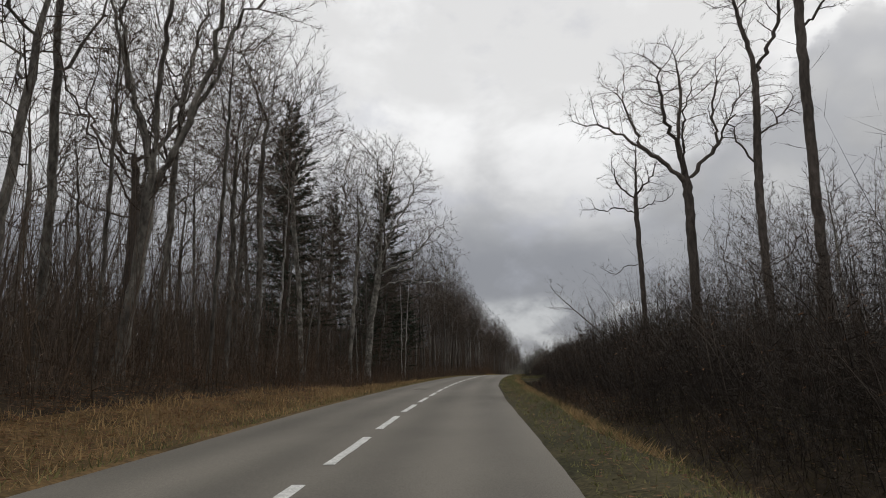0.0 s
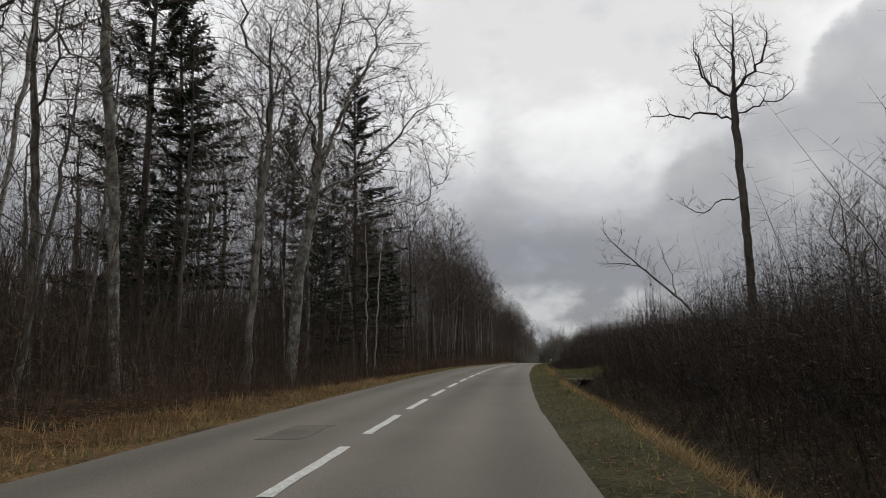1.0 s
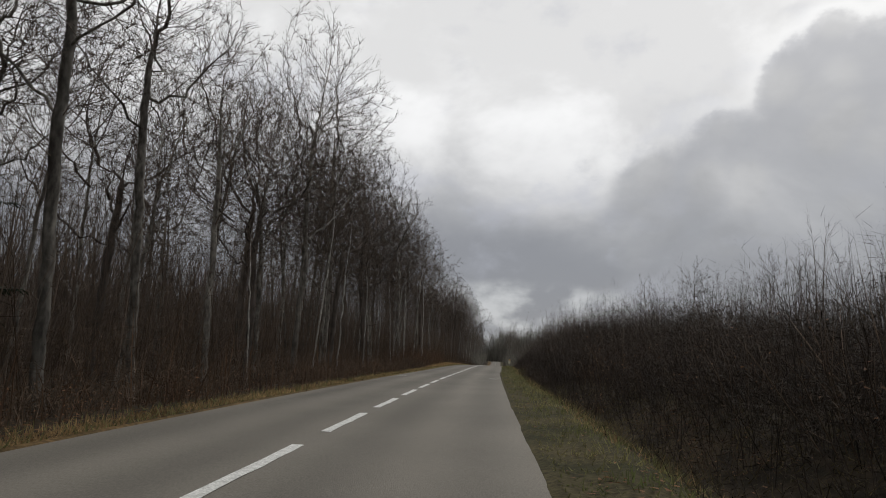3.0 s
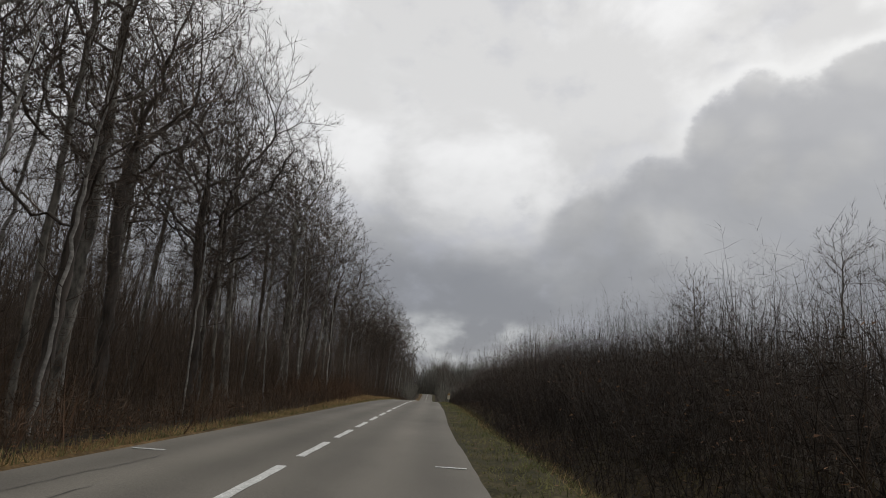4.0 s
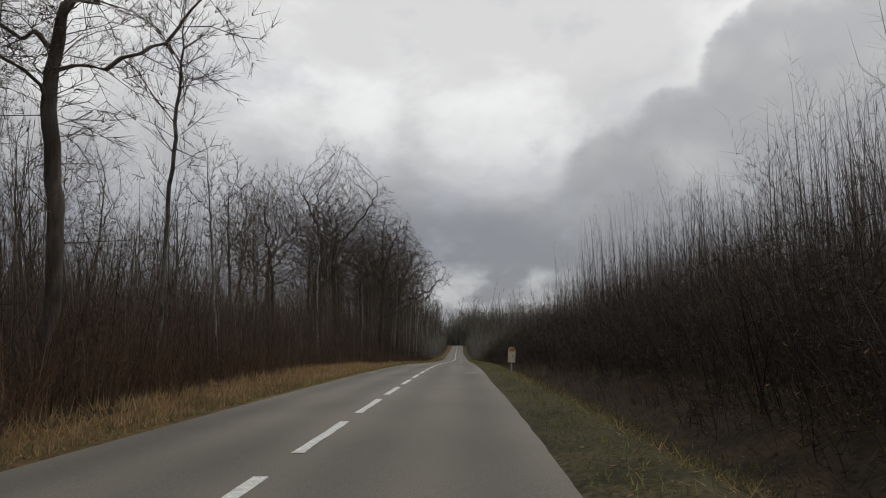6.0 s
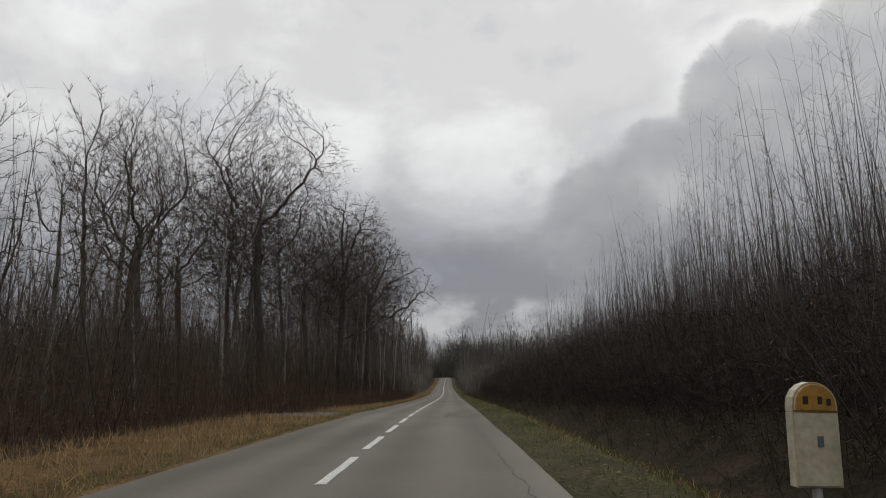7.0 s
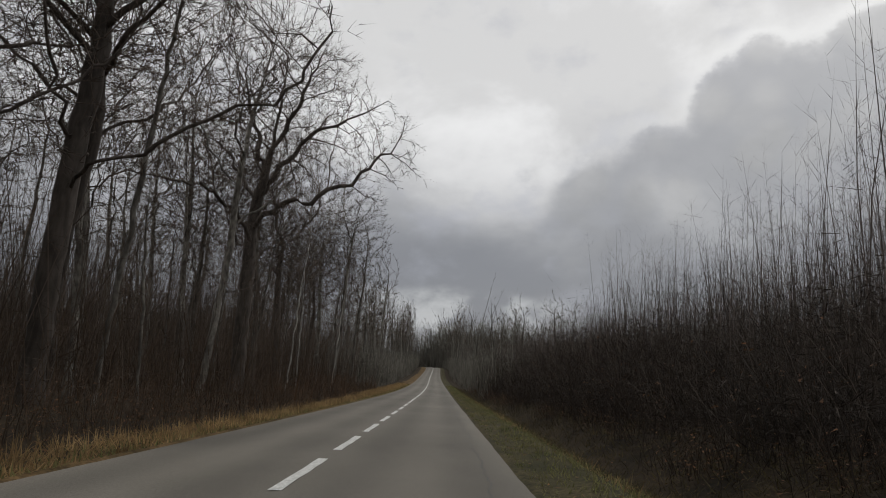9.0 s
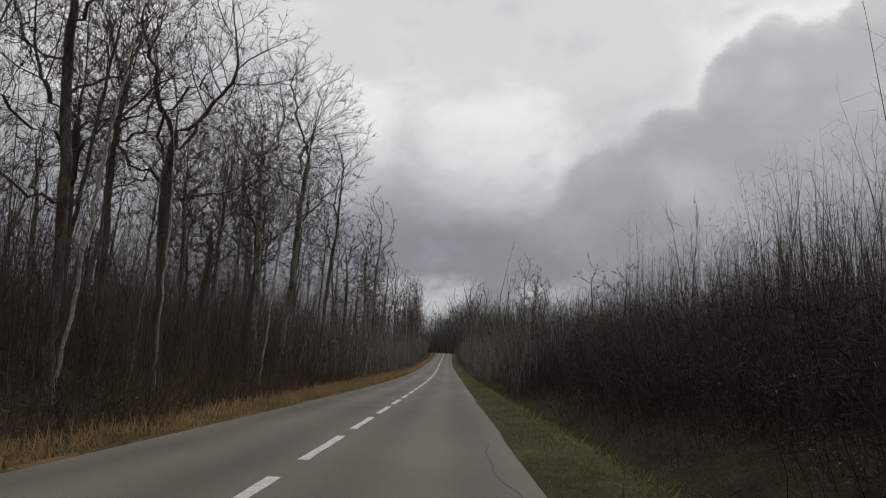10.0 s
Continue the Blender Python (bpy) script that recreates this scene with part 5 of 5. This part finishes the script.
def tangle(name, label, category, y, o, z, length, width, mat, seed, flat=0.9):
    """Short crossing twigs that fill a volume, one sliver each."""
    r = np.random.default_rng(seed)
    n = len(y)
    p = np.stack([road_x(y) + o, y, ground_z(y, o) + z], -1)
    w = r.normal(0, 1, (n, 3))
    w[:, 2] = w[:, 2] * flat + 0.25
    w *= (length / np.linalg.norm(w, axis=1))[:, None]
    side = np.cross(w, r.normal(0, 1, (n, 3)))
    side *= (width / (np.linalg.norm(side, axis=1) + 1e-6))[:, None]
    me = bpy.data.meshes.new(name)
    me.vertices.add(3 * n)
    me.vertices.foreach_set("co", np.stack([p - side, p + side, p + w], 1).ravel())
    me.loops.add(3 * n)
    me.loops.foreach_set("vertex_index", np.arange(3 * n))
    me.polygons.add(n)
    me.polygons.foreach_set("loop_start", np.arange(0, 3 * n, 3))
    me.materials.append(mat)
    me.update(calc_edges=True)
    return tagged(new(name, me), label, category, kind="stuff")


def hedge_top(y, o):
    """Height of the dense part of the thicket, uneven from bush to bush."""
    bumps = np.sin(y * 0.9 + o * 0.7) + np.sin(y * 0.37 - o * 1.1 + 1) + 0.7 * np.sin(y * 1.9 + o * 2.3 + 2)
    return (2.3 + 0.9 * (1 - ramp(y, 45, 58)) + 0.8 * ramp(y, 104, 124)) * (0.45 + 0.55 * ramp(o, 6.6, 9.0)) * (1 + 0.10 * bumps)


n = 150000
yy = grow.uniform(2, 330, n)
yy = np.where((yy > 63) & (yy < 72.5), yy + grow.uniform(60, 200, n), yy)
oo = 6.7 + 5.5 * grow.random(n) ** 1.2
tangle("hedge_tangle", "dense dark tangle of fine leafless twigs in the thicket", "thicket", yy, oo, hedge_top(yy, oo) * (0.04 + 0.96 * grow.random(n) ** 0.7), grow.uniform(0.15, 0.55, n), grow.uniform(0.004, 0.010, n), BRAMBLE, 51)
n = 90000
yy = np.where(np.arange(n) % 3 > 0, grow.uniform(-5, 175, n), grow.uniform(175, 300, n))
oo = -HALF - verge_width(yy) - 0.6 - 9 * grow.random(n)
tangle("wood_edge_tangle", "brown tangle of dead stems and brambles under the trees", "undergrowth", yy, oo, (0.6 + 2.0 * ramp(-oo, 5, 10)) * (1 + 0.25 * np.sin(yy * 0.8 + oo)) * grow.random(n), grow.uniform(0.15, 0.55, n), grow.uniform(0.004, 0.009, n), RUSSET, 52)
# the woods at the far end; distance haze is put into their twig colour
n = 12000
oo = grow.uniform(-120, 170, n)
oo = np.where(np.abs(oo) < 7, oo + np.sign(oo) * 8, oo)
oo[::2] = 7 + 40 * grow.random(n // 2)
brushwood("distant_undergrowth", "dark undergrowth of the distant woods", "undergrowth", np.where(np.arange(n) % 2, grow.uniform(400, 640, n), grow.uniform(515, 640, n)), oo, grow.uniform(5, 22, n), TWIG_HAZE, 25, 6, 0.32)
n = 9000
side = np.where(grow.random(n) < 0.5, -1.0, 1.0)
brushwood("far_thicket", "dark brush along both sides of the far road", "thicket", grow.uniform(290, 540, n), side * (5.9 + 9 * grow.random(n)), grow.uniform(1.0, 6.5, n), TWIG_HAZE, 29, 6, 0.12, 0.03)
# verges
n = 9500
yy = np.where(np.arange(n) % 2, grow.uniform(3, 57, n), grow.uniform(112, 300, n))
brushwood("ditch_brambles", "dark low brambles over the ditch bank", "brambles", yy, 5.9 + 2.6 * grow.random(n), grow.gamma(6.0, 0.17, n).clip(0.3, 1.8), BRAMBLE, 45, 8, 0.013, 0.02, 9, 0.5, 1.5, -0.2, 1.8, (0.1, 0.3))
n = 14000
yy = np.where(np.arange(n) % 3 > 0, grow.uniform(10, 78, n), grow.uniform(4, 290, n))
scatter("bank_grass", "tawny dry grass on the ditch edge", "grass", yy, 4.05 + 0.55 * grow.random(n) + 0.25 * np.sin(yy * 0.35), grow.uniform(0.08, 0.30, n), grow.uniform(0.012, 0.028, n), 1.5, GRASS_DRY, 37, 0.0, 0.5)
n = 70000
yy = grow.uniform(-6, 335, n)
oo = -2.92 - (verge_width(yy) + 0.3) * grow.random(n) ** 1.1
keep = ~((yy > 202.5) & (yy < 209.8) & (oo > -10.3))
yy, oo, n = yy[keep], oo[keep], int(keep.sum())
scatter("dry_grass", "tawny dry winter grass along the verge", "grass", yy, oo, grow.uniform(0.10, 0.42, n) * (0.45 + 0.55 * ramp(-oo, 2.9, 3.8)) * (1 - 0.4 * ramp(yy, 48, 60) * (1 - ramp(yy, 128, 142))) * (1 - 0.5 * (1 - ramp(yy, 40, 55)) * (0.5 + 0.5 * np.sin(yy * 0.7 + oo * 2.1))), grow.uniform(0.012, 0.030, n), 1.2, GRASS_DRY, 31)
n = 90000
yy = grow.uniform(-6, 335, n)
oo = 2.84 + (2.0 + 0.9 * ramp(yy, 120, 140) * (1 - ramp(yy, 185, 200))) * grow.random(n) ** 1.1
tuft = grow.integers(0, n // 14, n)
loose = grow.random(n) < 0.5
yy, oo = np.where(loose, yy, yy[tuft] + grow.normal(0, 0.09, n)), np.where(loose, oo, (oo[tuft] + grow.normal(0, 0.07, n)).clip(2.82, 6.5))
scatter("verge_grass", "short dull green winter grass beside the ditch", "grass", yy, oo, grow.uniform(0.03, 0.15, n) * (0.4 + 0.6 * ramp(oo, 2.9, 3.5)), grow.uniform(0.010, 0.026, n), 1.4, GRASS_GREEN, 32)
n = 18000
yy = np.where(np.arange(n) % 2, grow.uniform(-4, 80, n), grow.uniform(0, 300, n))
scatter("ditch_leaves", "withered brown leaves lying on the verge and in the ditch", "leaves", yy, 3.0 + 4.2 * grow.random(n), grow.uniform(0.04, 0.10, n), grow.uniform(0.04, 0.08, n), 1.75, DEAD_LEAF, 38, 0.03, 1.3)
n = 26000
yy = grow.uniform(-6, 335, n)
scatter("edge_grass", "dull green tufts of grass along the asphalt edge", "grass", yy, -2.88 - (1.1 + 1.4 * (1 - ramp(yy, 40, 55))) * grow.random(n) ** 1.7, grow.uniform(0.05, 0.20, n), grow.uniform(0.012, 0.028, n), 1.3, GRASS_GREEN, 36)
n = 9000
scatter("access_grass", "short dull green grass on the access way", "grass", grow.uniform(63, 73.5, n), grow.uniform(4.2, 11, n), grow.uniform(0.06, 0.26, n), grow.uniform(0.012, 0.028, n), 1.3, GRASS_GREEN, 33)
n = 44000
yy = np.where(np.arange(n) % 3 > 0, grow.uniform(-4, 52, n), grow.uniform(0, 260, n))
oo = -3.2 - verge_width(yy) * grow.random(n) - 3 * grow.random(n) ** 2
scatter("fallen_leaves", "withered brown leaves lying on the wood's edge", "leaves", yy, oo, grow.uniform(0.05, 0.11, n), grow.uniform(0.05, 0.10, n), 1.75, DEAD_LEAF, 34, 0.04, 1.3)
